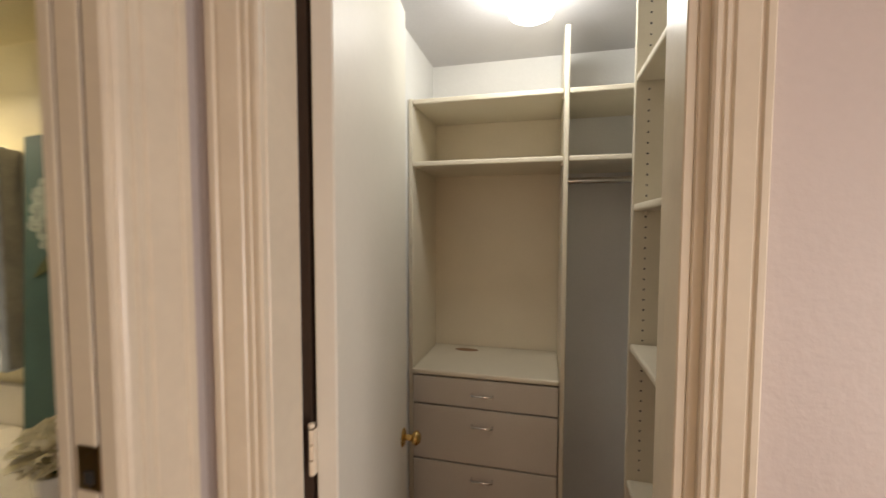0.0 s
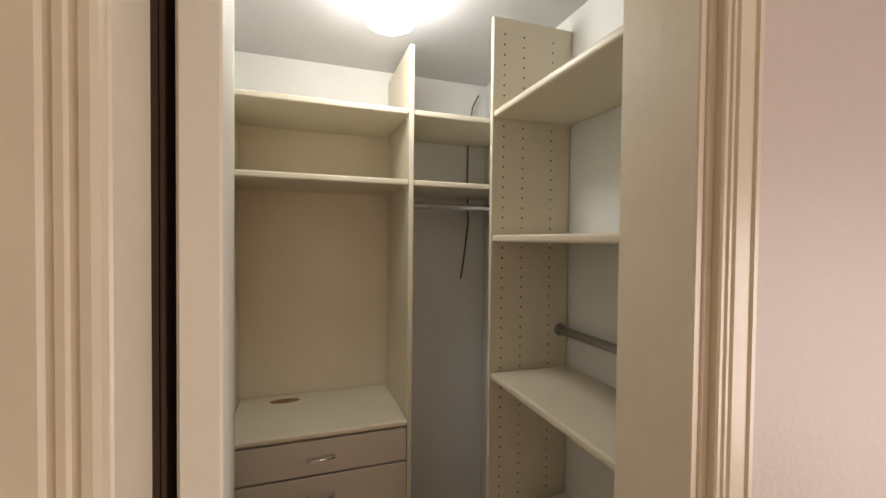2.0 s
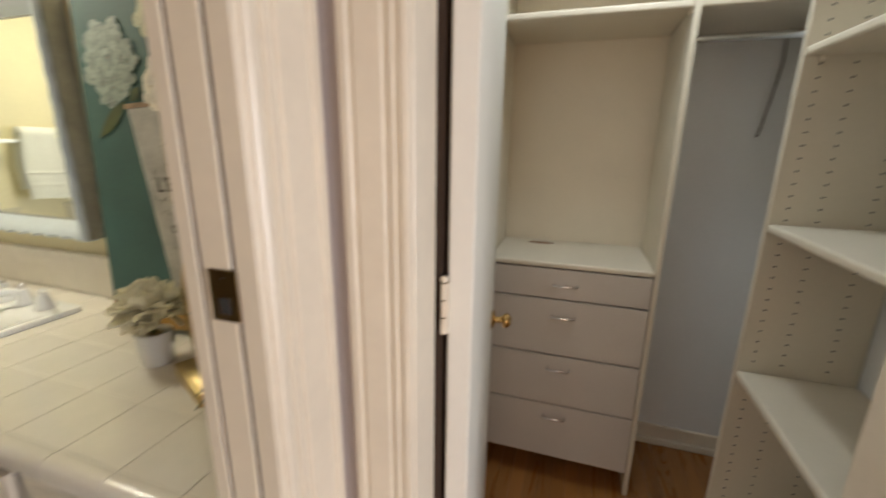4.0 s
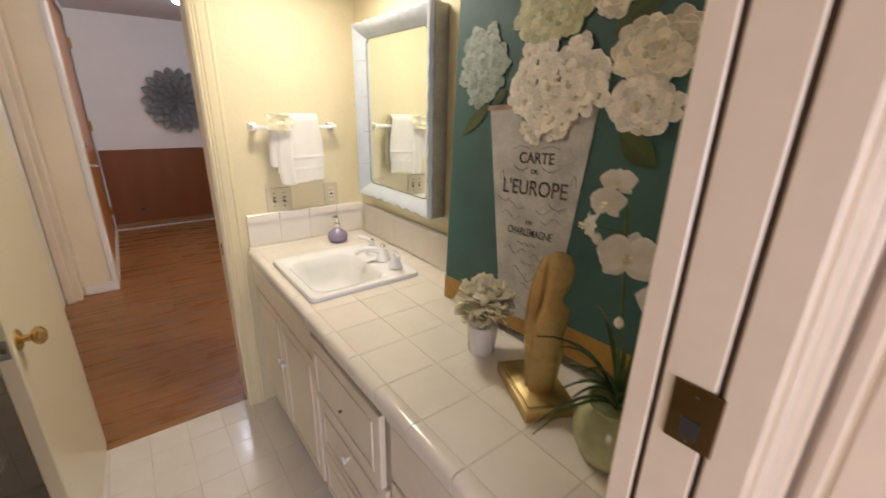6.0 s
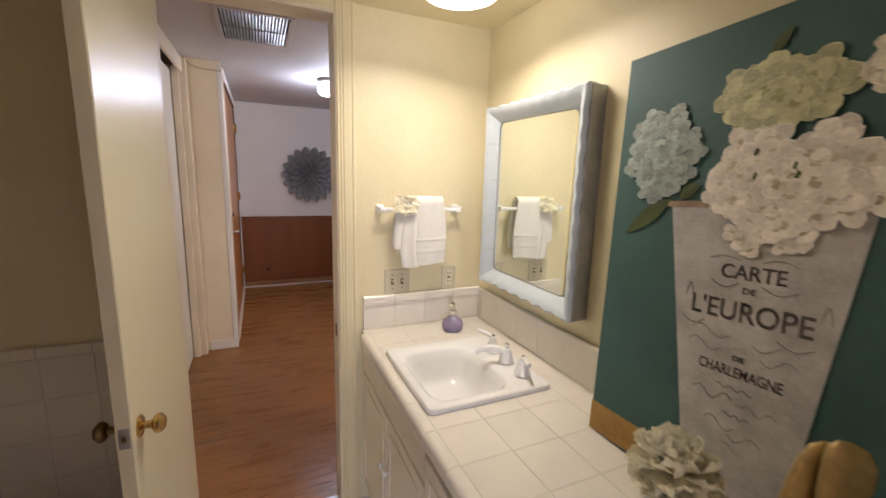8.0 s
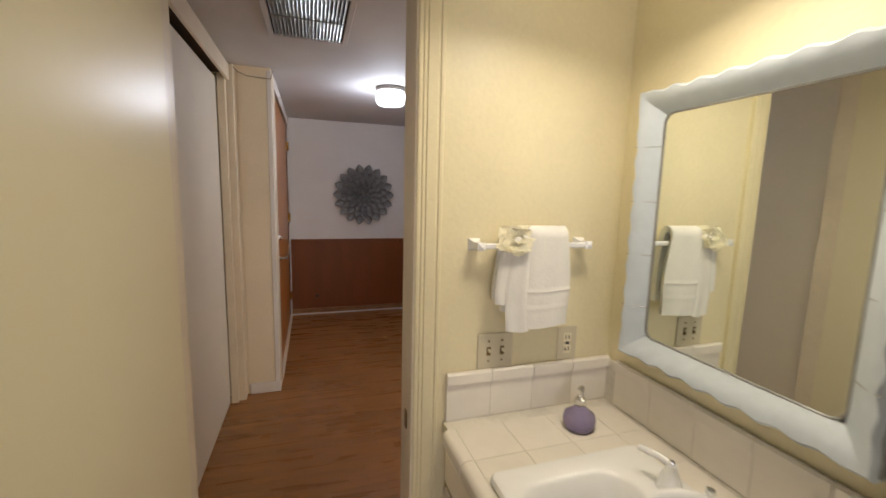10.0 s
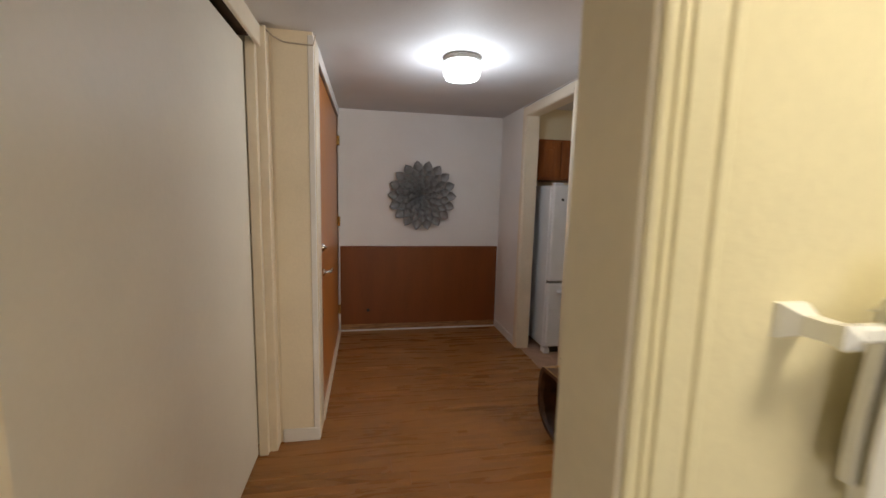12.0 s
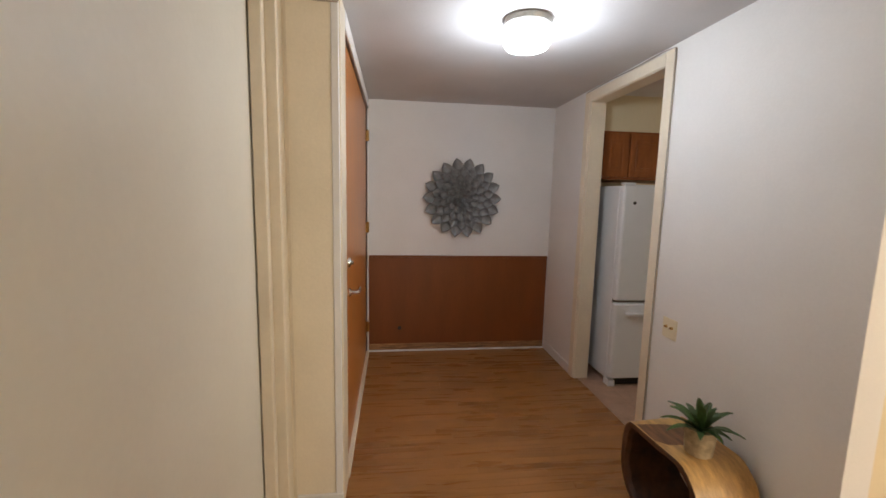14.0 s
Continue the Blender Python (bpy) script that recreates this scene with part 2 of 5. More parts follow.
# hall
wall("wall_hall_end", -6.05, -5.919, 0.3, 2.39, 0, H, M_HALL, "white painted hall wall above wood wainscot")
wall("wall_hall_door_far", -5.919, -5.86, 0.42, 0.572, 0, H, M_HALL, "white painted wall beside the entry door")
wall("wall_hall_door_top", -5.86, -4.05, 0.42, 0.572, DOOR_H + 0.015, H, M_HALL, "white painted wall over the entry door")
wall("wall_hall_pillar", -4.05, -3.845, 0.20, 0.572, 0, H, M_PILLAR, "cream painted wall end between doors")
wall("wall_hall_closet_top", -3.845, -1.80, 0.16, 0.30, 2.34, H, M_LIVING, "wall over the sliding closet door")
wall("wall_hall_closet_back", -3.845, -1.80, -0.42, -0.36, 0, H, M_HALL, "back wall of the hall closet")
wall("wall_porch", -6.05, -3.845, 0.05, 0.10, 0, H, M_HALL, "wall closing the entry behind the door")
wall("wall_hall_right_far", -5.919, -5.18, 2.385, 2.50, 0, H, M_HALL, "white painted hall wall beside the kitchen opening")
wall("wall_hall_right_near", -4.25, -3.09, 2.385, 2.50, 0, H, M_HALL, "white painted hall wall with light switch")
wall("wall_hall_right_top", -5.18, -4.25, 2.385, 2.50, DOOR_H, H, M_HALL, "white painted wall over the kitchen opening")
wall("wall_living_west", -3.21, -3.092, 2.50, 6.0, 0, H, M_LIVING, "warm beige living room wall")
wall("wall_living_north", -3.2, 0.3, 6.0, 6.12, 0, H, M_LIVING, "warm beige living room wall")
# unseen wall, left open in the middle for the added fill lamp
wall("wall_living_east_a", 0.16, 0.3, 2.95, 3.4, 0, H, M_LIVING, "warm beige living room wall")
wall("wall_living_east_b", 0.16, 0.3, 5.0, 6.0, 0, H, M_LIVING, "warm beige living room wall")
wall("wall_living_east_c", 0.16, 0.3, 3.4, 5.0, 0, 0.85, M_LIVING, "warm beige wall under the added window")
wall("wall_living_east_d", 0.16, 0.3, 3.4, 5.0, 2.15, H, M_LIVING, "warm beige wall over the added window")
# kitchen
wall("wall_kitchen_west", -6.05, -5.93, 2.39, 5.0, 0, H, M_LIVING, "cream kitchen wall behind the refrigerator")
wall("wall_kitchen_north", -6.05, -3.2, 5.0, 5.1, 0, H, M_LIVING, "cream kitchen wall")
# bathroom
wall("wall_bath_west", -1.81, -1.69, 1.12, 1.94, 0, H, M_BATH, "pale yellow bathroom wall with towel bar")
wall("wall_bath_west_south", -1.81, -1.69, -0.95, 0.49, 0, H, M_BATH, "pale yellow bathroom wall behind the door")
wall("wall_bath_west_top", -1.81, -1.69, 0.49, 1.12, 2.20, H, M_BATH, "wall over the bathroom doorway")
wall("wall_bath_north", -1.69, 0.30, 1.815, 1.94, 0, H, M_BATH, "pale yellow bathroom wall behind the vanity")
wall("wall_bath_south", -1.81, 0.16, -1.05, -0.95, 0, H, M_BATH, "pale yellow bathroom wall")
wall("wall_bath_east", 0.172, 0.27, 1.20, 1.815, 0, H, M_DRESS, "painted wall end between bathroom and closet doors")
wall("wall_bath_east_south", 0.16, 0.27, -1.05, 0.42, 0, H, M_DRESS, "painted wall beside the bathroom doorway")
wall("wall_bath_east_top", 0.16, 0.27, 0.42, 1.20, 2.22, H, M_DRESS, "wall over the bathroom doorway")
# dressing room
wall("wall_closet_front", 1.045, 2.6, 1.35, 1.46, 0, H, M_DRESS, "smooth pinkish beige wall beside the closet")
wall("wall_closet_front_left", 0.27, 0.39, 1.35, 1.46, 0, H, M_DRESS, "painted wall beside the closet door")
wall("wall_closet_front_top", 0.39, 1.045, 1.35, 1.46, DOOR_H + 0.02, H, M_DRESS, "wall over the closet doorway")
wall("wall_dressing_east_a", 2.6, 2.7, -2.5, -0.35, 0, H, M_DRESS, "painted dressing room wall")
wall("wall_dressing_east_b", 2.6, 2.7, 0.85, 1.46, 0, H, M_DRESS, "painted dressing room wall")
wall("wall_dressing_east_c", 2.6, 2.7, -0.35, 0.85, 0, 0.5, M_DRESS, "painted wall under the window")
wall("wall_dressing_east_d", 2.6, 2.7, -0.35, 0.85, 1.8, H, M_DRESS, "painted wall over the window")
wall("wall_dressing_west", 0.16, 0.27, -2.5, -1.05, 0, H, M_DRESS, "painted dressing room wall")
wall("wall_dressing_south_a", 0.16, 0.5, -2.6, -2.5, 0, H, M_DRESS, "painted dressing room wall")
wall("wall_dressing_south_b", 2.1, 2.7, -2.6, -2.5, 0, H, M_DRESS, "painted dressing room wall")
wall("wall_dressing_south_c", 0.5, 2.1, -2.6, -2.5, 0, 0.65, M_DRESS, "painted wall under the window")
wall("wall_dressing_south_d", 0.5, 2.1, -2.6, -2.5, 2.05, H, M_DRESS, "painted wall over the window")
# closet
wall("wall_closet_left", 0.16, 0.275, 1.94, 2.95, 0, H, M_CLOSET, "white closet wall")
wall("wall_closet_back", 0.16, 1.52, 2.83, 2.95, 0, H, M_CLOSET, "white closet back wall")
wall("wall_closet_right", 1.395, 1.52, 1.46, 2.83, 0, H, M_CLOSET, "white closet wall")


def ceiling(name, x0, x1, y0, y1, z, material=None):
    return setting(part(name, box(x0, x1, y0, y1, z, z + 0.08), material or M_CEIL), "painted plaster ceiling", "ceiling")


ceiling("ceiling_hall", -6.05, -1.81, -0.42, 2.50, H)
ceiling("ceiling_living", -3.21, 0.3, 2.95, 6.1, H)
ceiling("ceiling_living_south", -3.21, 0.16, 2.50, 2.95, H)
ceiling("ceiling_living_nook", -1.81, 0.16, 1.94, 2.50, H)
ceiling("ceiling_kitchen", -6.05, -3.21, 2.50, 5.1, H)
ceiling("ceiling_bath", -1.69, 0.16, -0.95, 1.815, BATH_H, M_BATH)
ceiling("ceiling_dressing", 0.16, 2.7, -2.6, 1.46, H)
ceiling("ceiling_closet", 0.16, 1.52, 1.46, 2.95, H)


def floor(name, x0, x1, y0, y1, z, material, label):
    return setting(part(name, box(x0, x1, y0, y1, z - 0.06, z), material), label, "floor")


floor_hall = floor("floor_hall", -6.05, -1.75, -0.42, 2.42, -0.006, M_DARK, "reddish brown oak strip floor")
floor("floor_living", -3.21, 0.16, 2.42, 6.1, 0, M_FLOOR, "reddish brown oak strip floor")
floor("floor_living_nook", -1.75, 0.16, 1.94, 2.42, 0, M_FLOOR, "reddish brown oak strip floor")
floor_kitchen = floor("floor_kitchen", -6.05, -3.21, 2.42, 5.1, -0.004, M_GROUT, "pinkish brown kitchen floor tiles")
floor_bath = floor("floor_bath", -1.75, 0.22, -0.95, 1.815, 0.0018, M_GROUT, "white square bathroom floor tiles")
floor("floor_dressing", 0.22, 2.7, -2.6, 1.40, 0, M_FLOOR, "reddish brown oak strip floor")
floor_closet = floor("floor_closet", 0.16, 1.52, 1.40, 2.95, -0.006, M_DARK, "reddish brown oak strip floor in the closet")


# ---- trim ----
def frame_matrix(origin, u, v):
    """Local x along u, y along v, z along u cross v."""
    u, v = Vector(u).normalized(), Vector(v).normalized()
    w = u.cross(v)
    m = Matrix((u, v, w)).transposed().to_4x4()
    m.translation = origin
    return m


def casing_profile(w, d):
    """A stepped, fluted casing: u across from the opening outwards, v away from the wall."""
    pts = [(0, 0), (0, d * 0.62), (0.05, d * 0.75), (0.12, d * 0.75), (0.14, d * 0.6), (0.19, d * 0.6), (0.21, d * 0.8), (0.27, d * 0.8), (0.29, d * 0.64),
           (0.34, d * 0.64), (0.37, d * 0.86), (0.74, d * 0.92), (0.77, d * 0.78), (0.82, d * 0.78), (0.85, d), (0.96, d), (1.0, d * 0.85), (1.0, 0)]
    return [(a * w, b) for a, b in pts]


def trim_bar(name, origin, across, out, length, w, d, material, label, profile=None):
    """A straight moulding whose length runs along across x out."""
    bm = extrude_profile(profile or casing_profile(w, d), None, length, m=frame_matrix(origin, across, out))
    return setting(part(name, bm, material), label, "trim")


def upright(name, x, y, across, out, z1, w, d, material, label="painted fluted door casing", profile=None):
    u, v = Vector(across), Vector(out)
    if u.cross(v).z > 0:
        return trim_bar(name, (x, y, 0), across, out, z1, w, d, material, label, profile)
    return trim_bar(name, (x, y, z1), across, out, z1, w, d, material, label, profile)


def flat_profile(w, d):
    b = 0.004
    return [(0, 0), (0, d - b), (b, d), (w - b, d), (w, d - b), (w, 0)]


def jamb(name, x0, x1, y0, y1, z0, z1, material=None):
    return setting(part(name, box(x0, x1, y0, y1, z0, z1, 0.002, 1), material or M_CREAM), "painted door jamb", "trim")


# closet doorway in the dressing room
jamb("jamb_closet_left", 0.39, 0.405, 1.35, 1.438, 0, DOOR_H + 0.02)
jamb("jamb_closet_right", 1.027, 1.045, 1.35, 1.50, 0, DOOR_H + 0.02)
jamb("stop_closet_right", 1.014, 1.027, 1.352, 1.415, 0, DOOR_H)
jamb("jamb_closet_head", 0.405, 1.027, 1.35, 1.46, DOOR_H + 0.005, DOOR_H + 0.02)
upright("casing_closet_left", 0.402, 1.35, (-1, 0, 0), (0, -1, 0), H, 0.098, 0.018, M_CREAM)
upright("casing_closet_right", 1.04, 1.35, (1, 0, 0), (0, -1, 0), H, 0.064, 0.016, M_CREAM)
# bathroom doorway from the dressing room
jamb("jamb_bath_east_north", 0.170, 0.285, 1.19, 1.203, 0, 2.22)
jamb("jamb_bath_east_south", 0.170, 0.285, 0.42, 0.438, 0, 2.22)
jamb("jamb_bath_east_head", 0.170, 0.285, 0.438, 1.19, 2.205, 2.22)
jamb("strip_bath_east_a", 0.171, 0.196, 1.186, 1.19, 0, 2.205)
jamb("strip_bath_east_b", 0.201, 0.246, 1.186, 1.19, 0, 2.205)
jamb("strip_bath_east_c", 0.251, 0.284, 1.186, 1.19, 0, 2.205)
setting(part("groove_bath_east", box(0.193, 0.203, 1.1893, 1.1905, 0, 2.2), M_DARK), "dark groove in the jamb", "trim")
setting(part("groove_bath_east_outer", box(0.244, 0.252, 1.1893, 1.1905, 0, 2.2), M_DARK), "dark groove in the jamb", "trim")
upright("casing_bath_east_north", 0.27, 1.195, (0, 1, 0), (1, 0, 0), H, 0.113, 0.030, M_CREAM)
upright("casing_bath_east_south", 0.27, 0.43, (0, -1, 0), (1, 0, 0), H, 0.09, 0.022, M_CREAM)
strike = thing("strike_plate", "dark bronze strike plate set in the door jamb", "strike plate", (0.234, 1.186, 1.266))
part("plate", box(-0.021, 0.021, -0.003, 0.0, -0.032, 0.032, 0.001, 1), M_DBRASS, strike)
part("latch_hole", box(-0.008, 0.008, -0.0042, -0.0028, -0.022, -0.002), M_BLACK, strike)
part("screw", lathe([(0, 0.0062), (0.004, 0.0055), (0.005, 0.004)], 10, m=pose(0, 0.003, 0.022, 90)), M_STEEL, strike)
part("screw", lathe([(0, 0.0062), (0.004, 0.0055), (0.005, 0.004)], 10, m=pose(0, 0.003, -0.027, 90)), M_STEEL, strike)
# bathroom doorway to the hall
jamb("jamb_bath_west_north", -1.815, -1.685, 1.106, 1.12, 0, 2.20)
jamb("jamb_bath_west_south", -1.815, -1.685, 0.49, 0.505, 0, 2.20)
jamb("jamb_bath_west_head", -1.815, -1.685, 0.505, 1.106, 2.185, 2.20)
upright("casing_bath_west_north", -1.69, 1.112, (0, 1, 0), (1, 0, 0), BATH_H, 0.075, 0.016, M_BATH)
upright("casing_bath_west_south", -1.69, 0.49, (0, -1, 0), (1, 0, 0), BATH_H, 0.075, 0.016, M_BATH)
hstrike = thing("strike_plate", "small dark strike plate in the bathroom jamb", "strike plate", (-1.74, 1.106, 0.87))
part("plate", box(-0.012, 0.012, -0.004, 0.0, -0.03, 0.03, 0.002, 1), M_DBRASS, hstrike)
# sliding closet in the hall
upright("casing_slide_side", -3.755, 0.245, (-1, 0, 0), (0, 1, 0), 2.40, 0.09, 0.10, M_CREAM, "cream painted closet casing", flat_profile(0.09, 0.10))
setting(part("casing_slide_stop", box(-3.757, -3.715, 0.25, 0.30, 0, 2.34, 0.004, 1), M_CREAM), "cream painted closet stop", "trim")
setting(part("casing_slide_head", box(-3.75, -1.812, 0.300, 0.322, 2.29, 2.395, 0.004, 1), M_CREAM), "cream painted closet header", "trim")
setting(part("slide_track", box(-3.71, -1.82, 0.17, 0.30, 2.325, 2.339), M_DARK), "dark sliding door track", "trim")
sdoor = thing("sliding_door", "smooth cream sliding closet door", "door", (-3.72, 0.21, 0.012))
part("panel", box(0, 1.88, 0, 0.035, 0, 2.285, 0.003, 1), M_DOORPAINT, sdoor)
setting(part("pillar_trim_left", box(-3.849, -3.843, 0.352, 0.362, 0.09, 2.40), M_CREAM), "thin cream trim", "trim")
setting(part("pillar_corner_bead", box(-3.856, -3.836, 0.545, 0.578, 0.0, 2.40, 0.003, 1), M_HALL), "white corner trim", "trim")
setting(part("pillar_baseboard", box(-3.845, -3.832, 0.362, 0.583, 0.0, 0.085, 0.004, 1), M_HALL), "white baseboard", "baseboard")


def baseboard(name, x0, x1, y0, y1, h=0.085, material=None):
    return setting(part(name, box(x0, x1, y0, y1, 0, h, 0.005, 2), material or M_HALL), "white painted baseboard", "baseboard")


baseboard("baseboard_hall_right_far", -5.90, -5.262, 2.372, 2.385)
baseboard("baseboard_hall_right_near", -4.165, -3.10, 2.372, 2.385)
baseboard("baseboard_closet_back", 0.93, 1.395, 2.815, 2.83, 0.10, M_CREAM)
setting(part("baseboard_closet_cap", box(0.93, 1.395, 2.80, 2.815, 0, 0.035, 0.006, 2), M_CREAM), "quarter round at the baseboard", "baseboard")
baseboard("baseboard_living", -3.092, -3.078, 2.51, 5.9)
# kitchen opening
jamb("jamb_kitchen_far", -5.18, -5.165, 2.38, 2.505, 0, DOOR_H)
jamb("jamb_kitchen_near", -4.265, -4.25, 2.38, 2.505, 0, DOOR_H)
jamb("jamb_kitchen_head", -5.165, -4.265, 2.38, 2.505, DOOR_H - 0.015, DOOR_H)
upright("casing_kitchen_far", -5.185, 2.385, (-1, 0, 0), (0, -1, 0), 2.395, 0.075, 0.014, M_CREAM, "cream kitchen casing", flat_profile(0.075, 0.014))
upright("casing_kitchen_near", -4.262, 2.385, (1, 0, 0), (0, -1, 0), 2.395, 0.075, 0.014, M_CREAM, "cream kitchen casing", flat_profile(0.075, 0.014))
setting(part("casing_kitchen_head", box(-5.185, -4.262, 2.371, 2.385, DOOR_H - 0.01, 2.395, 0.003, 1), M_CREAM), "cream kitchen casing", "trim")
# entry door surround
jamb("jamb_entry_far", -5.878, -5.86, 0.42, 0.585, 0, DOOR_H, M_HALL)
jamb("jamb_entry_near", -4.05, -4.03, 0.42, 0.577, 0, DOOR_H, M_HALL)
setting(part("casing_entry_near", box(-4.045, -3.86, 0.572, 0.583, 0, 2.40, 0.003, 1), M_CREAM), "white entry door casing", "trim")
setting(part("casing_entry_head", box(-5.91, -4.045, 0.572, 0.585, DOOR_H - 0.005, 2.405, 0.003, 1), M_HALL), "white entry door casing", "trim")
setting(part("threshold_entry", box(-5.86, -4.05, 0.555, 0.59, 0, 0.022, 0.006, 2), M_CREAM), "pale entry threshold strip", "trim")

# wainscot on the hall's end wall
setting(part("wainscot", box(-5.919, -5.905, 0.585, 2.372, 0.075, 0.945), M_WAIN), "dark mahogany plywood wainscot", "wainscot")
setting(part("wainscot_cap", box(-5.919, -5.893, 0.585, 2.372, 0.945, 0.965, 0.006, 2), M_WAIN), "dark wood wainscot cap rail", "trim")
setting(part("wainscot_base", box(-5.919, -5.899, 0.585, 2.372, 0.012, 0.075, 0.006, 2), M_WAINEND), "worn wood baseboard", "baseboard")
setting(part("wainscot_shoe", box(-5.899, -5.882, 0.585, 2.372, 0.0, 0.016, 0.004, 1), M_HALL), "pale shoe strip at the floor", "trim")
knothole = thing("floor_outlet", "small dark round outlet on the wainscot", "outlet", (-5.905, 0.885, 0.235))
part("cover", lathe([(0, 0.006), (0.014, 0.006), (0.019, 0.002), (0.019, 0)], 16, m=pose(0, 0, 0, 0, 90, 0)), M_BLACK, knothole)


# ---- doors ----
def knob_profile(r=0.026):
    return [(0, 0.062), (r * 0.6, 0.060), (r, 0.050), (r * 1.02, 0.042), (r * 0.8, 0.034), (0.011, 0.030), (0.010, 0.012), (0.024, 0.008), (0.030, 0.003), (0.030, 0)]


closet_door = thing("closet_door", "cream painted flush closet door standing open inwards", "door", m=pose(0.42, 1.458, 0.012, 0, 0, 90 + 7.2))
part("leaf", box(0, 0.635, -0.043, 0, 0, 2.305, 0.003, 1), M_DOORPAINT, closet_door)
knob = part("knob", lathe(knob_profile(0.023), 24, m=pose(0.575, -0.043, 0.885, 90, 0, 0)), M_BRASS, closet_door, "polished brass knob", True)
knob = part("knob", lathe(knob_profile(0.023), 24, m=pose(0.575, 0, 0.885, -90, 0, 0)), M_BRASS, closet_door, "polished brass knob", True)
for hz in (0.24, 1.16, 2.08):
    hb = box(-0.016, 0.0, -0.003, 0.001, hz - 0.045, hz + 0.045, 0.001, 1)
    for k in range(3):
        lathe([(0, 0), (0.006, 0), (0.006, 0.028), (0, 0.028)], 10, hb, pose(-0.011, 0.004, hz - 0.045 + k * 0.031))
    lathe([(0, 0.012), (0.006, 0.009), (0.0075, 0.004), (0.004, 0)], 10, hb, pose(-0.011, 0.004, hz + 0.047))
    part("hinge", hb, M_CREAM, closet_door, "paint-covered butt hinge")
# dark pieces that put the shade behind the open door into colour
setting(part("closet_hinge_shade", box(0.4055, 0.4085, 1.4605, 1.53, 0.01, 2.31), M_DARK), "dark strip painting the shade in the hinge gap", "trim")
setting(part("closet_shade_sheet", box(0.276, 0.404, 1.461, 1.475, 0, 2.33), M_DARK), "dark sheet painting the shade behind the closet door", "trim")

bath_door = thing("bathroom_door", "glossy pale yellow flush door standing open", "door", m=pose(-1.745, 0.508, 0.012, 0, 0, -2.2))
part("leaf", box(0, 0.625, -0.038, 0, 0, 2.165, 0.003, 1), M_YDOOR, bath_door)
part("latch_plate", box(0.6245, 0.627, -0.031, -0.007, 0.845, 0.902, 0.001, 1), M_STEEL, bath_door)
part("latch", box(0.626, 0.634, -0.024, -0.013, 0.866, 0.882, 0.003, 1), M_DBRASS, bath_door)
part("knob", lathe(knob_profile(), 24, m=pose(0.572, 0, 0.874, -90, 0, 0)), M_BRASS, bath_door, "brass knob", True)
part("knob", lathe(knob_profile(), 24, m=pose(0.572, -0.038, 0.874, 90, 0, 0)), M_DBRASS, bath_door, "aged brass knob", True)

entry = thing("entry_door", "orange birch flush entry door, closed", "door", (-5.86, 0.535, 0.02))
part("leaf", box(0.006, 1.806, 0, 0.028, 0, 2.30, 0.002, 1), M_DOORWOOD, entry)
part("rosette", lathe([(0, 0.014), (0.02, 0.013), (0.027, 0.006), (0.027, 0)], 20, m=pose(1.55, 0.028, 0.96, -90)), M_CHROME, entry)
part("lever", tube([(1.55, 0.035, 0.96), (1.55, 0.072, 0.96), (1.54, 0.08, 0.96), (1.47, 0.082, 0.96), (1.43, 0.08, 0.96)], 0.010, 10), M_CHROME, entry, "chrome lever handle", True)
part("deadbolt", lathe([(0, 0.03), (0.012, 0.03), (0.014, 0.016), (0.026, 0.012), (0.03, 0.004), (0.03, 0)], 20, m=pose(1.58, 0.028, 1.14, -90)), M_CHROME, entry, "", True)
part("latch_edge", box(1.795, 1.81, 0.022, 0.032, 1.02, 1.12), M_BRASS, entry)
for hz in (0.25, 1.22, 2.06):
    part("hinge", box(-0.012, 0.018, 0.022, 0.056, hz - 0.05, hz + 0.05, 0.004, 1), M_BRASS, entry, "tarnished brass hinge")
part("chain_plate", box(1.79, 1.812, 0.024, 0.034, 2.03, 2.16, 0.002, 1), M_BRASS, entry)
for k, dz in enumerate((0.70, 0.66)):
    part("screw", lathe([(0, 0.004), (0.006, 0.003), (0.007, 0)], 8, m=pose(1.60 - 0.012 * k, 0.028, dz, -90)), M_CHROME, entry)

# ---- closet fittings ----
unit = thing("drawer_unit", "almond laminate closet tower with four taupe drawers and shelves", "closet unit", (0, 0, 0))
part("side_panel", box(0.279, 0.297, 2.425, 2.828, 0, 2.14, 0.001, 1), M_LAMINATE, unit)
part("side_panel", box(0.909, 0.928, 2.425, 2.828, 0, 2.372, 0.003, 2), M_LAMINATE, unit)
part("back_panel", box(0.297, 0.909, 2.812, 2.826, 0.98, 2.12), M_LAMINATE, unit)
for z in (2.138, 1.880):
    part("shelf", box(0.298, 0.908, 2.427, 2.811, z - 0.022, z, 0.006, 3), M_LAMINATE, unit)
top = part("top", box(0.2985, 0.9085, 2.412, 2.811, 0.974, 0.996, 0.007, 3), M_LAMINATE, unit, "almond top with a brown stain")
part("stain", lathe([(0, 0.0006), (0.05, 0.0005), (0.058, 0.0)], 20, m=pose(0.475, 2.735, 0.9962) @ Matrix.Diagonal((1, 0.42, 1, 1))), M_WAINEND, top, "worn brown patch")
part("bottom_rail", box(0.298, 0.909, 2.44, 2.80, 0.098, 0.114), M_LAMINATE, unit)
cuts = (0.972, 0.847, 0.605, 0.376, 0.116)
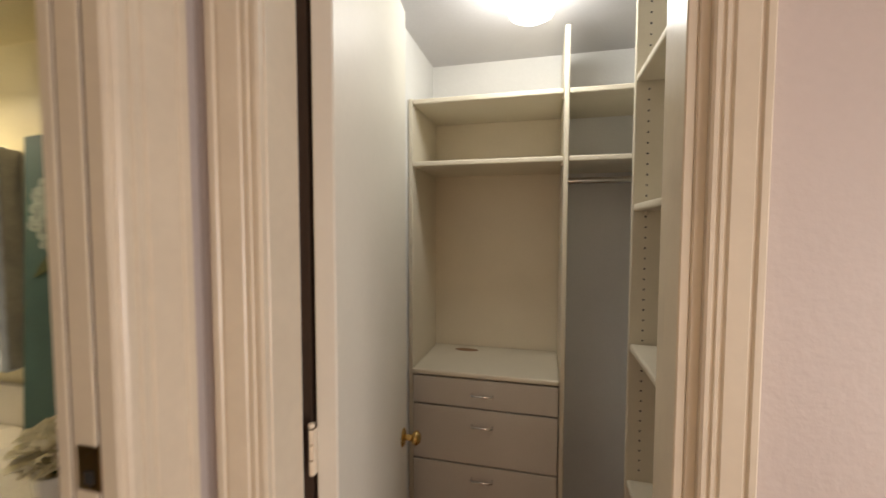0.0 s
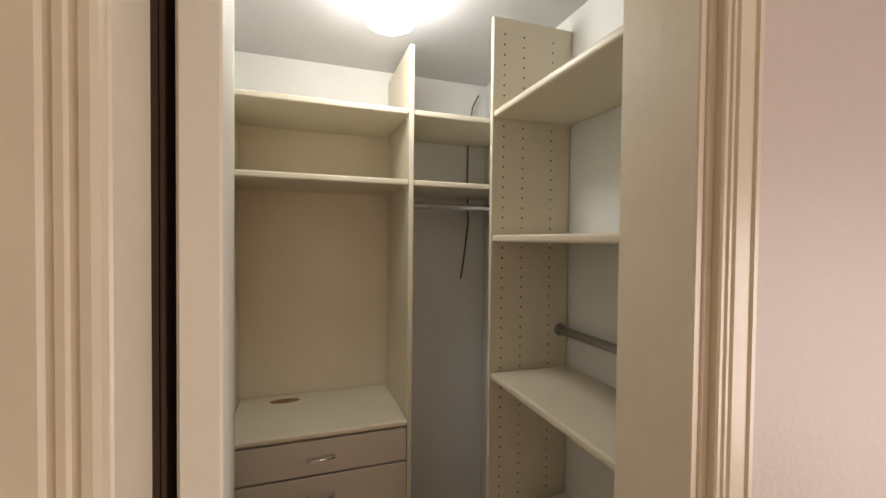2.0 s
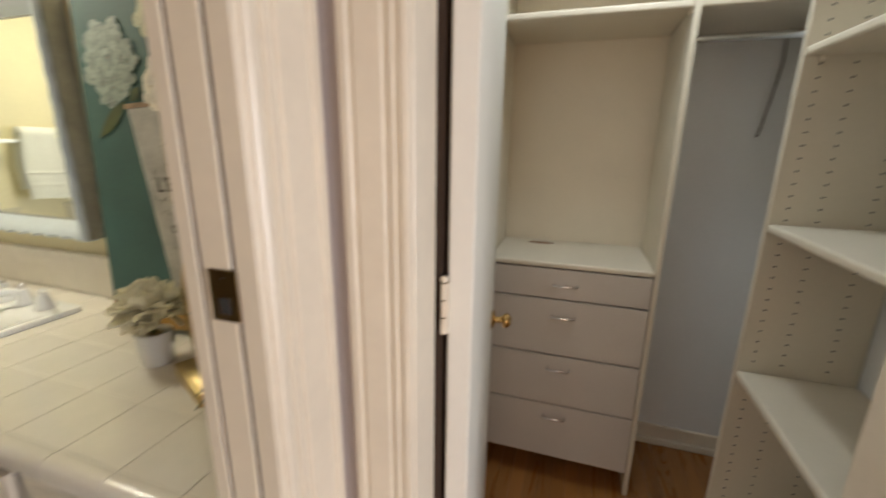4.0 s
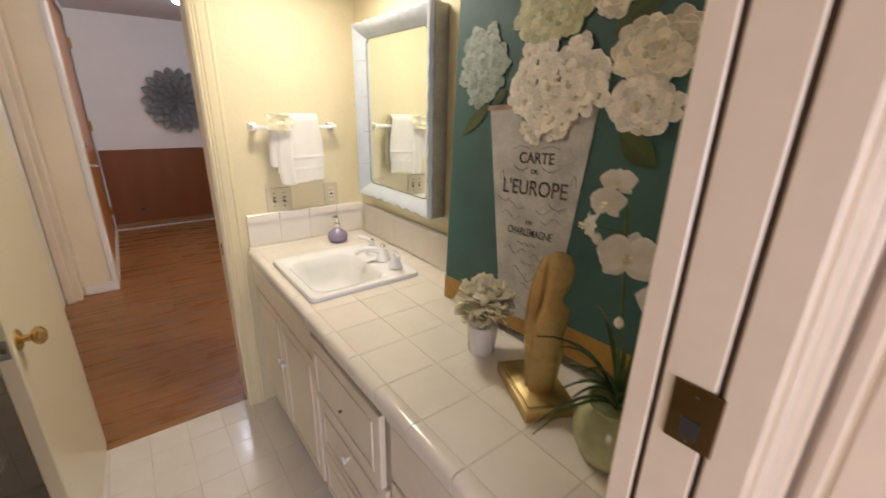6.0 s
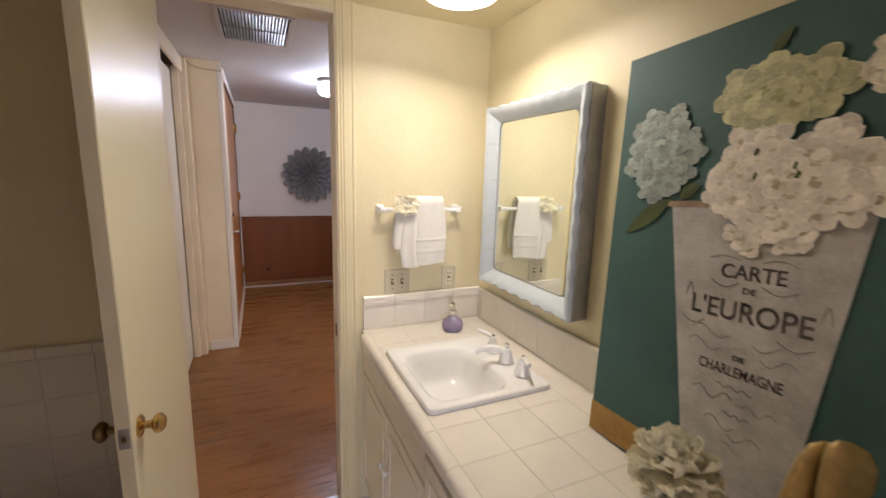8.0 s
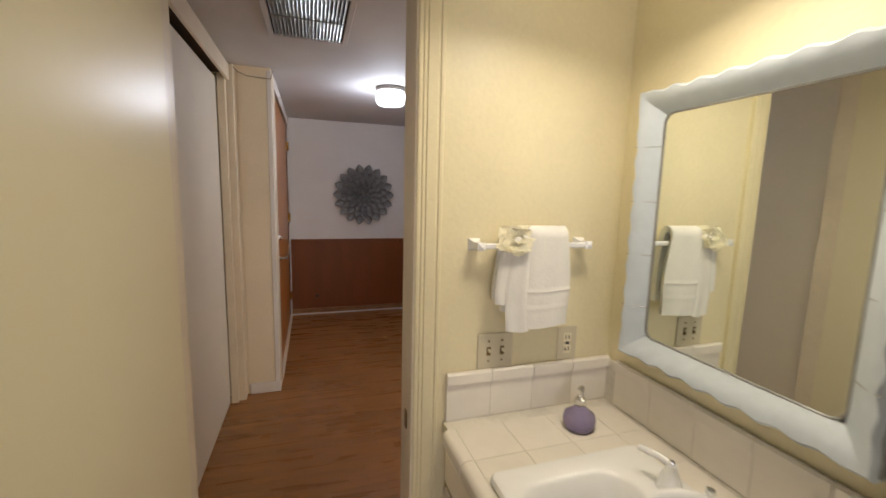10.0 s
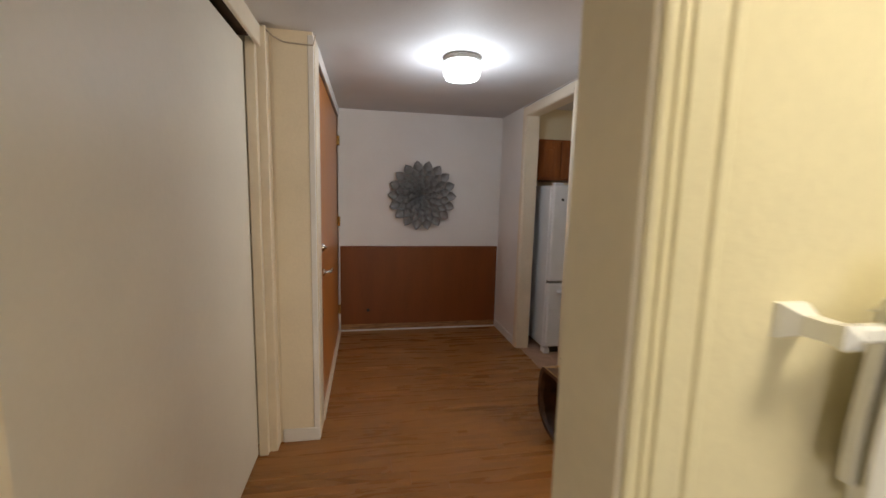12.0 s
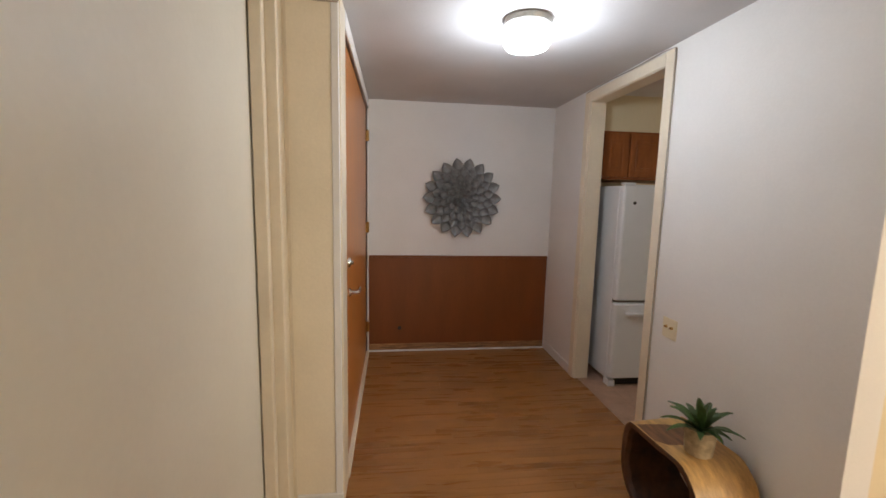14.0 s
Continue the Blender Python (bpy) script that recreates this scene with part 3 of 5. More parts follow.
for i in range(4):
    z1, z0 = cuts[i] - 0.004, cuts[i + 1] + 0.003
    d = part("drawer_front", box(0.302, 0.905, 2.413, 2.431, z0, z1, 0.0015, 1), M_DRAWER, unit, "taupe drawer front")
    hz = (0.911, 0.779, 0.55, 0.323)[i]
    part("handle", tube([(0.56, 2.413, hz), (0.56, 2.392, hz), (0.566, 2.387, hz), (0.64, 2.387, hz), (0.646, 2.392, hz), (0.646, 2.413, hz)], 0.0042, 8), M_CHROME, d, "brushed wire pull", True)
    part("drawer_gap", box(0.299, 0.908, 2.432, 2.436, z0 - 0.006, z1 + 0.006), M_DARK, d)
for z in (2.138, 1.880):
    for x in (0.301, 0.905):
        part("shelf_pin", box(x - 0.005, x + 0.005, 2.445, 2.458, z - 0.036, z - 0.022, 0.002, 1), M_CREAM, unit)
for z in (2.138, 1.880):
    hs = thing("closet_shelf", "almond laminate shelf over the hanging space", "shelf", group="shelves over the hanging space")
    part("board", box(0.9285, 1.39, 2.43, 2.826, z - 0.022, z, 0.006, 3), M_LAMINATE, hs)
rod = thing("hanging_rod", "chrome closet hanging rod under a shelf", "closet rod")
part("rod", tube([(0.9285, 2.60, 1.80), (1.392, 2.60, 1.80)], 0.014, 14), M_CHROME, rod, "", True)
part("flange", lathe([(0, 0.008), (0.022, 0.006), (0.024, 0)], 16, m=pose(0.9285, 2.60, 1.80, 0, 90)), M_CHROME, rod)
cable = thing("closet_cable", "thin dark cable hanging down the closet wall", "cable")
part("wire", tube([(1.345, 2.80, 2.36), (1.315, 2.80, 2.30), (1.30, 2.815, 2.15), (1.30, 2.822, 1.9), (1.305, 2.815, 1.75), (1.29, 2.815, 1.62), (1.268, 2.80, 1.50), (1.262, 2.80, 1.475)], 0.004, 8), M_CABLE, cable, "", True)
bracket = thing("wall_bracket", "small grey metal bracket on the closet wall", "bracket", (0.35, 2.83, 2.20))
part("plate", box(-0.012, 0.004, -0.008, 0, -0.012, 0.012, 0.002, 1), M_STEEL, bracket)
part("stub", tube([(0, -0.004, 0), (0.022, -0.014, 0)], 0.006, 8), M_STEEL, bracket)

side = thing("shelf_unit", "almond laminate shelf unit with drilled side panel", "closet unit")
sp = part("side_panel", box(1.104, 1.392, 2.135, 2.153, 0, 2.36, 0.003, 2), M_LAMINATE, side)
part("side_panel", box(1.13, 1.392, 1.502, 1.518, 0, 2.36, 0.002, 1), M_LAMINATE, side)
for z in (2.065, 1.676, 1.240, 0.803, 0.338):
    part("shelf", box(1.106, 1.393, 1.519, 2.134, z - 0.022, z, 0.007, 3), M_LAMINATE, side)
holes = bmesh.new()
for x in (1.143, 1.212, 1.318):
    z = 0.10
    while z < 2.33:
        if min(abs(z - s) for s in (2.055, 1.665, 1.229, 0.792, 0.327)) > 0.02:
            lathe([(0, 0.0), (0.0032, 0.0)], 8, holes, pose(x, 2.1342, z, 90))
        z += 0.032
tagged(part("pin_holes", holes, M_BLACK, side, "rows of drilled pin holes"), kind="stuff")
for z in (1.654, 1.218):
    for x in (1.143, 1.318):
        part("shelf_pin", box(x - 0.005, x + 0.005, 2.118, 2.1345, z - 0.012, z, 0.002, 1), M_CREAM, side)
rod2 = thing("hanging_rod", "grey metal closet rod along the shelf unit", "closet rod")
part("rod", tube([(1.362, 2.134, 1.362), (1.362, 1.52, 1.362)], 0.0135, 14), M_STEEL, rod2, "", True)
part("flange", lathe([(0, 0.012), (0.019, 0.010), (0.021, 0)], 16, m=pose(1.362, 2.134, 1.362, 90)), M_STEEL, rod2)

lamp = thing("ceiling_globe", "lit white opal globe on the closet ceiling", "ceiling lamp", (0.79, 2.20, H))
part("base", lathe([(0, 0), (0.06, 0), (0.062, -0.02), (0.05, -0.028), (0, -0.028)], 24), M_CREAM, lamp)
g = part("globe", lathe([(0.045, -0.026), (0.07, -0.032), (0.088, -0.055), (0.088, -0.075), (0.072, -0.11), (0.036, -0.129), (0, -0.132)], 32), M_LAMPGLASS, lamp, "glowing opal glass", True)
g.visible_shadow = False

# ---- bathroom ----
CT = 0.872
vanity = thing("vanity_cabinet", "cream painted vanity with panelled doors and drawers", "cabinet")
part("carcass", box(-1.688, 0.156, 1.235, 1.81, 0.09, 0.70), M_CREAM, vanity)
part("face_frame", box(-1.688, 0.156, 1.228, 1.236, 0.09, 0.832), M_CREAM, vanity)
part("back_rail", box(-1.688, 0.156, 1.77, 1.81, 0.70, 0.832), M_CREAM, vanity)
part("toe_kick", box(-1.688, 0.156, 1.285, 1.80, 0.0, 0.09), M_DARK, vanity)


def panel_front(name, x0, x1, z0, z1, knob_x=None, knob_z=None, y=1.228, tilt=0.0):
    d = part(name, box(x0, x1, y - 0.018, y, z0, z1, 0.004, 2), M_CREAM, vanity, "cream raised panel front")
    w = 0.036
    if z1 - z0 > 0.2:
        for a, b, c, e in ((x0 + w, x1 - w, z0 + w, z0 + w + 0.009), (x0 + w, x1 - w, z1 - w - 0.009, z1 - w), (x0 + w, x0 + w + 0.009, z0 + w + 0.009, z1 - w - 0.009), (x1 - w - 0.009, x1 - w, z0 + w + 0.009, z1 - w - 0.009)):
            part("moulding", box(a, b, y - 0.023, y - 0.0175, c, e, 0.002, 1), M_CREAM, d)
    if knob_x is not None:
        part("knob", lathe([(0, 0.026), (0.010, 0.025), (0.0135, 0.019), (0.010, 0.012), (0.005, 0.009), (0.006, 0)], 16, m=pose(knob_x, y - 0.018, knob_z, 90)), M_CERAMIC, d, "white ceramic knob", True)
    return d


panel_front("false_front", -1.66, -0.90, 0.695, 0.80)
panel_front("cabinet_door", -1.66, -1.285, 0.12, 0.675, -1.305, 0.46)
panel_front("cabinet_door", -1.278, -0.90, 0.12, 0.675, -1.258, 0.46)
dr = panel_front("drawer", -0.87, -0.40, 0.56, 0.80, y=1.216)
part("screw_stub", tube([(-0.64, 1.198, 0.655), (-0.64, 1.188, 0.653)], 0.004, 8), M_DBRASS, dr)
part("drawer_shadow", box(-0.875, -0.395, 1.2165, 1.2275, 0.79, 0.815), M_DARK, dr)
panel_front("drawer", -0.87, -0.40, 0.34, 0.545, -0.635, 0.47)
panel_front("drawer", -0.87, -0.40, 0.12, 0.325, -0.635, 0.23)
panel_front("drawer", -0.37, 0.13, 0.63, 0.80, -0.12, 0.715)
panel_front("cabinet_door", -0.37, 0.13, 0.12, 0.61, -0.34, 0.45)

# sink opening in the tiled top
SX0, SX1, SY0, SY1 = -1.412, -0.939, 1.238, 1.690
counter = thing("vanity_counter", "cream tiled vanity countertop with rounded edge tiles", "countertop")
bed = bmesh.new()
for a, b, c, e in ((-1.688, SX0 + 0.03, 1.21, 1.81), (SX1 - 0.03, 0.156, 1.21, 1.81), (SX0 + 0.03, SX1 - 0.03, 1.21, SY0 + 0.03), (SX0 + 0.03, SX1 - 0.03, SY1 - 0.03, 1.81)):
    add_box(bed, a, b, c, e, 0.833, CT + 0.0024)
part("mortar_bed", bed, M_GROUT, counter, "pale grey grout bed")

sink = thing("bathroom_sink", "white rectangular drop-in ceramic sink", "sink")


def rounded_rect(x0, x1, y0, y1, r, z, n=6):
    pts = []
    for cx, cy, a0 in ((x1 - r, y1 - r, 0), (x0 + r, y1 - r, 90), (x0 + r, y0 + r, 180), (x1 - r, y0 + r, 270)):
        for k in range(n + 1):
            a = radians(a0 + 90 * k / n)
            pts.append((cx + r * math.cos(a), cy + r * math.sin(a), z))
    return pts


def loft(loops, cap=True):
    bm = bmesh.new()
    rs = [[bm.verts.new(p) for p in lp] for lp in loops]
    for a, b in zip(rs, rs[1:]):
        n = len(a)
        for i in range(n):
            bm.faces.new((a[i], a[(i + 1) % n], b[(i + 1) % n], b[i]))
    if cap:
        bm.faces.new(rs[-1])
    return bm


BX0, BX1, BY0, BY1 = SX0 + 0.065, SX1 - 0.06, SY0 + 0.045, SY1 - 0.125
basin = loft([rounded_rect(SX0, SX1, SY0, SY1, 0.025, CT - 0.001), rounded_rect(SX0, SX1, SY0, SY1, 0.025, CT + 0.012), rounded_rect(SX0 + 0.004, SX1 - 0.004, SY0 + 0.004, SY1 - 0.004, 0.024, CT + 0.019),
              rounded_rect(SX0 + 0.012, SX1 - 0.012, SY0 + 0.012, SY1 - 0.012, 0.022, CT + 0.021),
              rounded_rect(BX0 - 0.012, BX1 + 0.012, BY0 - 0.012, BY1 + 0.012, 0.07, CT + 0.013), rounded_rect(BX0, BX1, BY0, BY1, 0.065, CT + 0.004),
              rounded_rect(BX0 + 0.012, BX1 - 0.012, BY0 + 0.012, BY1 - 0.012, 0.062, CT - 0.03), rounded_rect(BX0 + 0.03, BX1 - 0.03, BY0 + 0.028, BY1 - 0.028, 0.058, CT - 0.085),
              rounded_rect(BX0 + 0.06, BX1 - 0.06, BY0 + 0.055, BY1 - 0.055, 0.05, CT - 0.115), rounded_rect(BX0 + 0.12, BX1 - 0.12, BY0 + 0.10, BY1 - 0.10, 0.03, CT - 0.125)])
part("basin", basin, M_CERAMIC, sink, "", True)
part("drain", lathe([(0, 0.002), (0.018, 0.002), (0.022, 0.0)], 20, m=pose((BX0 + BX1) / 2, (BY0 + BY1) / 2 + 0.02, CT - 0.1235)), M_CHROME, sink)
part("caulk_line", loft([rounded_rect(SX0 - 0.002, SX1 + 0.002, SY0 - 0.002, SY1 + 0.002, 0.026, CT + 0.0045), rounded_rect(SX0 + 0.006, SX1 - 0.006, SY0 + 0.006, SY1 - 0.006, 0.022, CT + 0.0045)], cap=False), M_GREYSIDE, sink, "thin grey joint round the sink rim")
faucet = thing("faucet", "white two-handle bathroom faucet with chrome tips", "faucet", ((SX0 + SX1) / 2 + 0.03, SY1 - 0.055, CT + 0.0195))
part("body", lathe([(0, 0.055), (0.014, 0.053), (0.02, 0.04), (0.026, 0.015), (0.03, 0.0)], 24), M_CERAMIC, faucet, "", True)
part("spout", tube([(0, 0, 0.035), (-0.012, -0.03, 0.05), (-0.025, -0.065, 0.055), (-0.037, -0.095, 0.05), (-0.043, -0.11, 0.034)], 0.014, 14, taper=0.8), M_CERAMIC, faucet, "curved white spout", True)
part("tip", lathe([(0, 0.018), (0.008, 0.017), (0.010, 0.008), (0.008, 0)], 16, m=pose(0, 0, 0.054)), M_CHROME, faucet, "chrome lift knob", True)
for hx, a in ((-0.10, 205), (0.105, -20)):
    hd = part("handle_base", lathe([(0, 0.062), (0.012, 0.06), (0.015, 0.045), (0.024, 0.02), (0.03, 0.0)], 22, m=pose(hx, 0, 0)), M_CERAMIC, faucet, "", True)
    part("lever", tube([(hx, 0, 0.058), (hx + 0.03 * math.cos(radians(a)), 0.03 * math.sin(radians(a)), 0.066), (hx + 0.075 * math.cos(radians(a)), 0.075 * math.sin(radians(a)), 0.068)], 0.010, 12, taper=0.75), M_CERAMIC, hd, "", True)
    part("cap", lathe([(0, 0.006), (0.006, 0.005), (0.008, 0)], 14, m=pose(hx, 0, 0.064)), M_CHROME, hd)

M_SOAP = mat("lavender_glass", (0.42, 0.36, 0.56), 0.08, vary=0.06, bump=0)
M_SOAP.node_tree.nodes["Principled BSDF"].inputs["Transmission Weight"].default_value = 0.45
soap = thing("soap_dispenser", "lavender glass soap bottle with a chrome pump", "soap dispenser", (-1.545, 1.60, CT + 0.004))
part("bottle", lathe([(0, 0), (0.038, 0), (0.047, 0.010), (0.049, 0.028), (0.044, 0.046), (0.024, 0.060), (0.014, 0.072), (0, 0.072)], 28), M_SOAP, soap, "", True)
part("collar", lathe([(0.015, 0.07), (0.017, 0.073), (0.017, 0.092), (0.012, 0.096), (0, 0.096)], 20), M_CHROME, soap, "", True)
part("pump", tube([(0, 0, 0.094), (0, 0, 0.122), (0.002, -0.001, 0.128), (0.012, -0.012, 0.131), (0.022, -0.024, 0.127)], 0.008, 12), M_CHROME, soap, "", True)

# mirror with a scalloped frame
M_MIRROR = bpy.data.materials.new("mirror_silver")
M_MIRROR.use_nodes = True
mb = M_MIRROR.node_tree.nodes["Principled BSDF"]
mb.inputs["Base Color"].default_value = (0.86, 0.90, 0.84, 1)
mb.inputs["Metallic"].default_value, mb.inputs["Roughness"].default_value = 1.0, 0.015
mirror = thing("wall_mirror", "wall mirror in a pale blue scalloped frame", "mirror", (0, -0.028, 0))
MX0, MX1, MZ0, MZ1 = -1.562, -0.946, 1.100, 1.872


def frame_loop(inset, y, wave):
    pts = []
    n = 40
    x0, x1, z0, z1 = MX0 + inset, MX1 - inset, MZ0 + inset, MZ1 - inset
    for sx, sz, ex, ez in ((x0, z0, x1, z0), (x1, z0, x1, z1), (x1, z1, x0, z1), (x0, z1, x0, z0)):
        ln = abs(ex - sx) + abs(ez - sz)
        dx, dz = (ex - sx) / ln, (ez - sz) / ln
        cells = 4 if dx else 5
        for k in range(n):
            f = k / n
            o = wave * (0.5 + 0.5 * math.cos(2 * math.pi * cells * 2 * f)) * min(1, 6 * f, 6 * (1 - f))
            pts.append((sx + dx * ln * f - dz * o, y, sz + dz * ln * f + dx * o))
    return pts


COVE = ((0.0, 1.768), (0.007, 1.761), (0.018, 1.763), (0.034, 1.772), (0.050, 1.786), (0.062, 1.797), (0.068, 1.803))
part("frame", loft([frame_loop(0.012, 1.842, 0), frame_loop(0.0, 1.800, 0)] + [frame_loop(i, y, (0.009, 0.009, 0.006, 0.003, 0.001, 0, 0)[k]) for k, (i, y) in enumerate(COVE)], cap=False), M_MIRFRAME, mirror, "pale blue coved wavy frame", True)
for sgn in (0, 1):
    for k in range(1, 5):
        z = MZ0 + (MZ1 - MZ0) * k / 5
        part("frame_joint", tube([((MX0 + i) if sgn == 0 else (MX1 - i), y - 0.0002, z) for i, y in COVE[1:]], 0.0012, 5), M_GREYSIDE, mirror)
# grey paints shade onto this side; the frame's own paint is pale blue
part("frame_side_shade", box(MX1 - 0.012, MX1 + 0.003, 1.778, 1.842, MZ0 + 0.004, MZ1 - 0.004, 0.003, 1), M_GREYSIDE, mirror, "frame side, its shade painted in grey")
part("glass", loft([rounded_rect(MX0 + 0.064, MX1 - 0.064, -MZ1 + 0.064, -MZ0 - 0.064, 0.03, 0.0)]), M_MIRROR, mirror, "mirror glass").matrix_local = pose(0, 1.801, 0, -90)
part("glass_rim", tube([(x, 1.800, -y) for x, y, z in rounded_rect(MX0 + 0.066, MX1 - 0.066, -MZ1 + 0.066, -MZ0 - 0.066, 0.03, 0)] + [(MX1 - 0.066, 1.800, MZ0 + 0.096)], 0.003, 6), M_GREYSIDE, mirror)
part("back_box", box(MX0 + 0.02, MX1 - 0.02, 1.806, 1.8428, MZ0 + 0.02, MZ1 - 0.02), M_GREYSIDE, mirror)

# towel bar
bar = thing("towel_bar", "white ceramic towel bar mounted on the wall", "towel bar")
for y in (1.292, 1.655):
    part("bracket", lathe([(0.026, 0), (0.025, 0.006), (0.014, 0.022), (0.013, 0.045), (0.017, 0.06), (0.0, 0.066)], 4, m=pose(-1.69, y, 1.425, 0, 90) @ pose(0, 0, 0, 0, 0, 45)), M_CERAMIC, bar)
part("rail", box(-1.649, -1.633, 1.292, 1.655, 1.417, 1.433, 0.003, 1), M_CERAMIC, bar)


def towel_sheet(y0, y1, zf, zb, off, thick, seed, bands=()):
    """A folded towel laid over the rail: front fall to zf, back fall to zb."""
    rnd = random.Random(seed)
    bm = bmesh.new()
    path = []
    xr, zr = -1.641, 1.433 + off
    r = 0.012 + off
    m = 44
    for k in range(m + 1):
        path.append((xr + r, zf + (zr - zf) * k / m))
    for k in range(1, 8):
        a = math.pi * k / 8
        path.append((xr + r * math.cos(a), zr + r * math.sin(a)))
    for k in range(9):
        path.append((xr - r * 1.1, zr - (zr - zb) * k / 8))
    n = 20
    ph = rnd.random() * 6
    yc = (y0 + y1) / 2
    grid = []
    for i, (x, z) in enumerate(path):
        row = []
        drop = max(0, (zr - z)) / 0.3
        for j in range(n + 1):
            f = j / n
            dx = 0.0
            if i <= m + 3:
                dx = 0.004 * drop * math.sin(f * 7 + ph) - 0.010 * abs(2 * f - 1) ** 4
                for band in bands:
                    dx += 0.0035 * math.exp(-((z - band) / 0.0035) ** 2)
                    dx += 0.0012 * max(0, math.sin(f * 38)) * math.exp(-((z - band + 0.027) / 0.007) ** 2)
            pinch = 0.84 + 0.16 * min(1, drop * 1.6)
            row.append(bm.verts.new((x + dx, yc + (y1 - y0) * (f - 0.5) * pinch + 0.004 * math.sin(z * 22 + ph), z + 0.004 * math.sin(f * 5 + ph) * drop)))
        grid.append(row)
    fs = []
    for a, b in zip(grid, grid[1:]):
        for j in range(n):
            fs.append(bm.faces.new((a[j], a[j + 1], b[j + 1], b[j])))
    bmesh.ops.recalc_face_normals(bm, faces=fs)
    bmesh.ops.solidify(bm, geom=fs, thickness=thick)
    return bm


tw = thing("hand_towel", "white terry hand towels folded over the bar", "towel")
part("towel_back", towel_sheet(1.345, 1.42, 1.25, 1.26, 0.004, 0.012, 3), M_TOWEL, tw, "", True)
part("towel_fold", towel_sheet(1.375, 1.455, 1.168, 1.22, 0.012, 0.020, 7), M_TOWEL, tw, "", True)
part("towel_front", towel_sheet(1.432, 1.588, 1.178, 1.22, 0.020, 0.022, 5, (1.292, 1.238)), M_TOWEL, tw, "folded towel with a woven border", True)


def petal(bm, m, length, width, curl, n=6, ruffle=0.0, ph=0.0):
    rows = []
    for i in range(n + 1):
        f = i / n
        w = width * math.sin(math.pi * min(1, 0.10 + 0.80 * f)) ** 0.6 * 0.5
        row = []
        for s in (-1, -0.66, -0.33, 0, 0.33, 0.66, 1):
            z = curl * f * f * length + s * s * 0.12 * width + ruffle * width * f * f * math.sin(s * 6.5 + ph)
            row.append(bm.verts.new(m @ Vector((length * f * (1 - 0.16 * s * s * f), s * w, z))))
        rows.append(row)
    for a, b in zip(rows, rows[1:]):
        for j in range(6):
            bm.faces.new((a[j], a[j + 1], b[j + 1], b[j]))


def blossom(r, layers, seed, flat=0.2, broad=0.75, ruffle=0.0):
    rnd = random.Random(seed)
    bm = bmesh.new()
    for li, (count, tilt, scale) in enumerate(layers):
        for k in range(count):
            a = 360 * k / count + li * 27 + rnd.uniform(-9, 9)
            petal(bm, pose(0, 0, 0, 0, 0, a) @ pose(0, 0, 0, 0, -tilt + rnd.uniform(-8, 8), 0) @ pose(0, 0, 0, rnd.uniform(-14, 14)), r * scale * rnd.uniform(0.88, 1.08), r * scale * broad, flat * rnd.uniform(0.4, 1.6), ruffle=ruffle, ph=rnd.uniform(0, 6))
    return bm


tf = thing("towel_flower", "cream fabric flower pinned on the towel bar", "artificial flower", m=pose(-1.625, 1.40, 1.442, 0, 72, 0) @ Matrix.Diagonal((0.72, 1.0, 0.8, 1)))
part("petals", blossom(0.074, ((5, 4, 1.0), (4, 22, 0.8), (3, 50, 0.45)), 4, -0.1, 1.15, 0.05), M_PETAL, tf, "", True)

# switch and outlet plates
swp = thing("switch_plate", "almond double toggle switch plate", "light switch", (-1.69, 1.376, 1.088))
part("plate", box(0, 0.006, -0.060, 0.060, -0.057, 0.057, 0.003, 2), M_PLATE, swp)
for y in (-0.023, 0.023):
    part("slot", box(0.006, 0.0068, y - 0.007, y + 0.007, -0.014, 0.014), M_DBRASS, swp)
    part("toggle", box(0.006, 0.016, y - 0.0035, y + 0.0035, -0.002, 0.009, 0.002, 1), M_IVORYPL, swp)
    for z in (-0.032, 0.032):
        part("screw", lathe([(0, 0.0025), (0.003, 0.002), (0.0035, 0)], 8, m=pose(0.0058, y, z, 0, 90)), M_DBRASS, swp)
outlet = thing("outlet_plate", "almond duplex outlet plate beside the mirror", "outlet", (-1.69, 1.638, 1.09))
part("plate", box(0, 0.006, -0.037, 0.037, -0.057, 0.057, 0.003, 2), M_PLATE, outlet)
for z in (-0.02, 0.02):
    part("socket", box(0.0055, 0.0075, -0.016, 0.016, z - 0.014, z + 0.014, 0.002, 1), M_IVORYPL, outlet)
    for y in (-0.006, 0.006):
        part("slot", box(0.007, 0.0082, y - 0.0015, y + 0.0015, z - 0.006, z + 0.006), M_BLACK, outlet)
part("button", box(0.0058, 0.0085, -0.006, 0.006, -0.004, 0.004), M_BLACK, outlet)

# bathroom ceiling lamp
bl = thing("ceiling_dome_lamp", "lit round glass dome on the bathroom ceiling", "ceiling lamp", (-1.24, 1.44, BATH_H))
part("rim", lathe([(0, 0), (0.175, 0), (0.178, -0.02), (0.165, -0.026), (0.15, -0.02)], 40), M_CREAM, bl)
g = part("dome", lathe([(0.163, -0.022), (0.155, -0.05), (0.12, -0.082), (0.06, -0.098), (0, -0.10)], 40), M_LAMPWARM, bl, "glowing frosted glass", True)
g.visible_shadow = False

# toilet
toilet = thing("toilet", "white ceramic toilet with a closed lid", "toilet", (-1.36, 0.0, 0), 0)


def oval(cx, cy, rx, ry, z, n=28):
    return [(cx + rx * math.cos(2 * math.pi * k / n), cy + ry * math.sin(2 * math.pi * k / n), z) for k in range(n)]


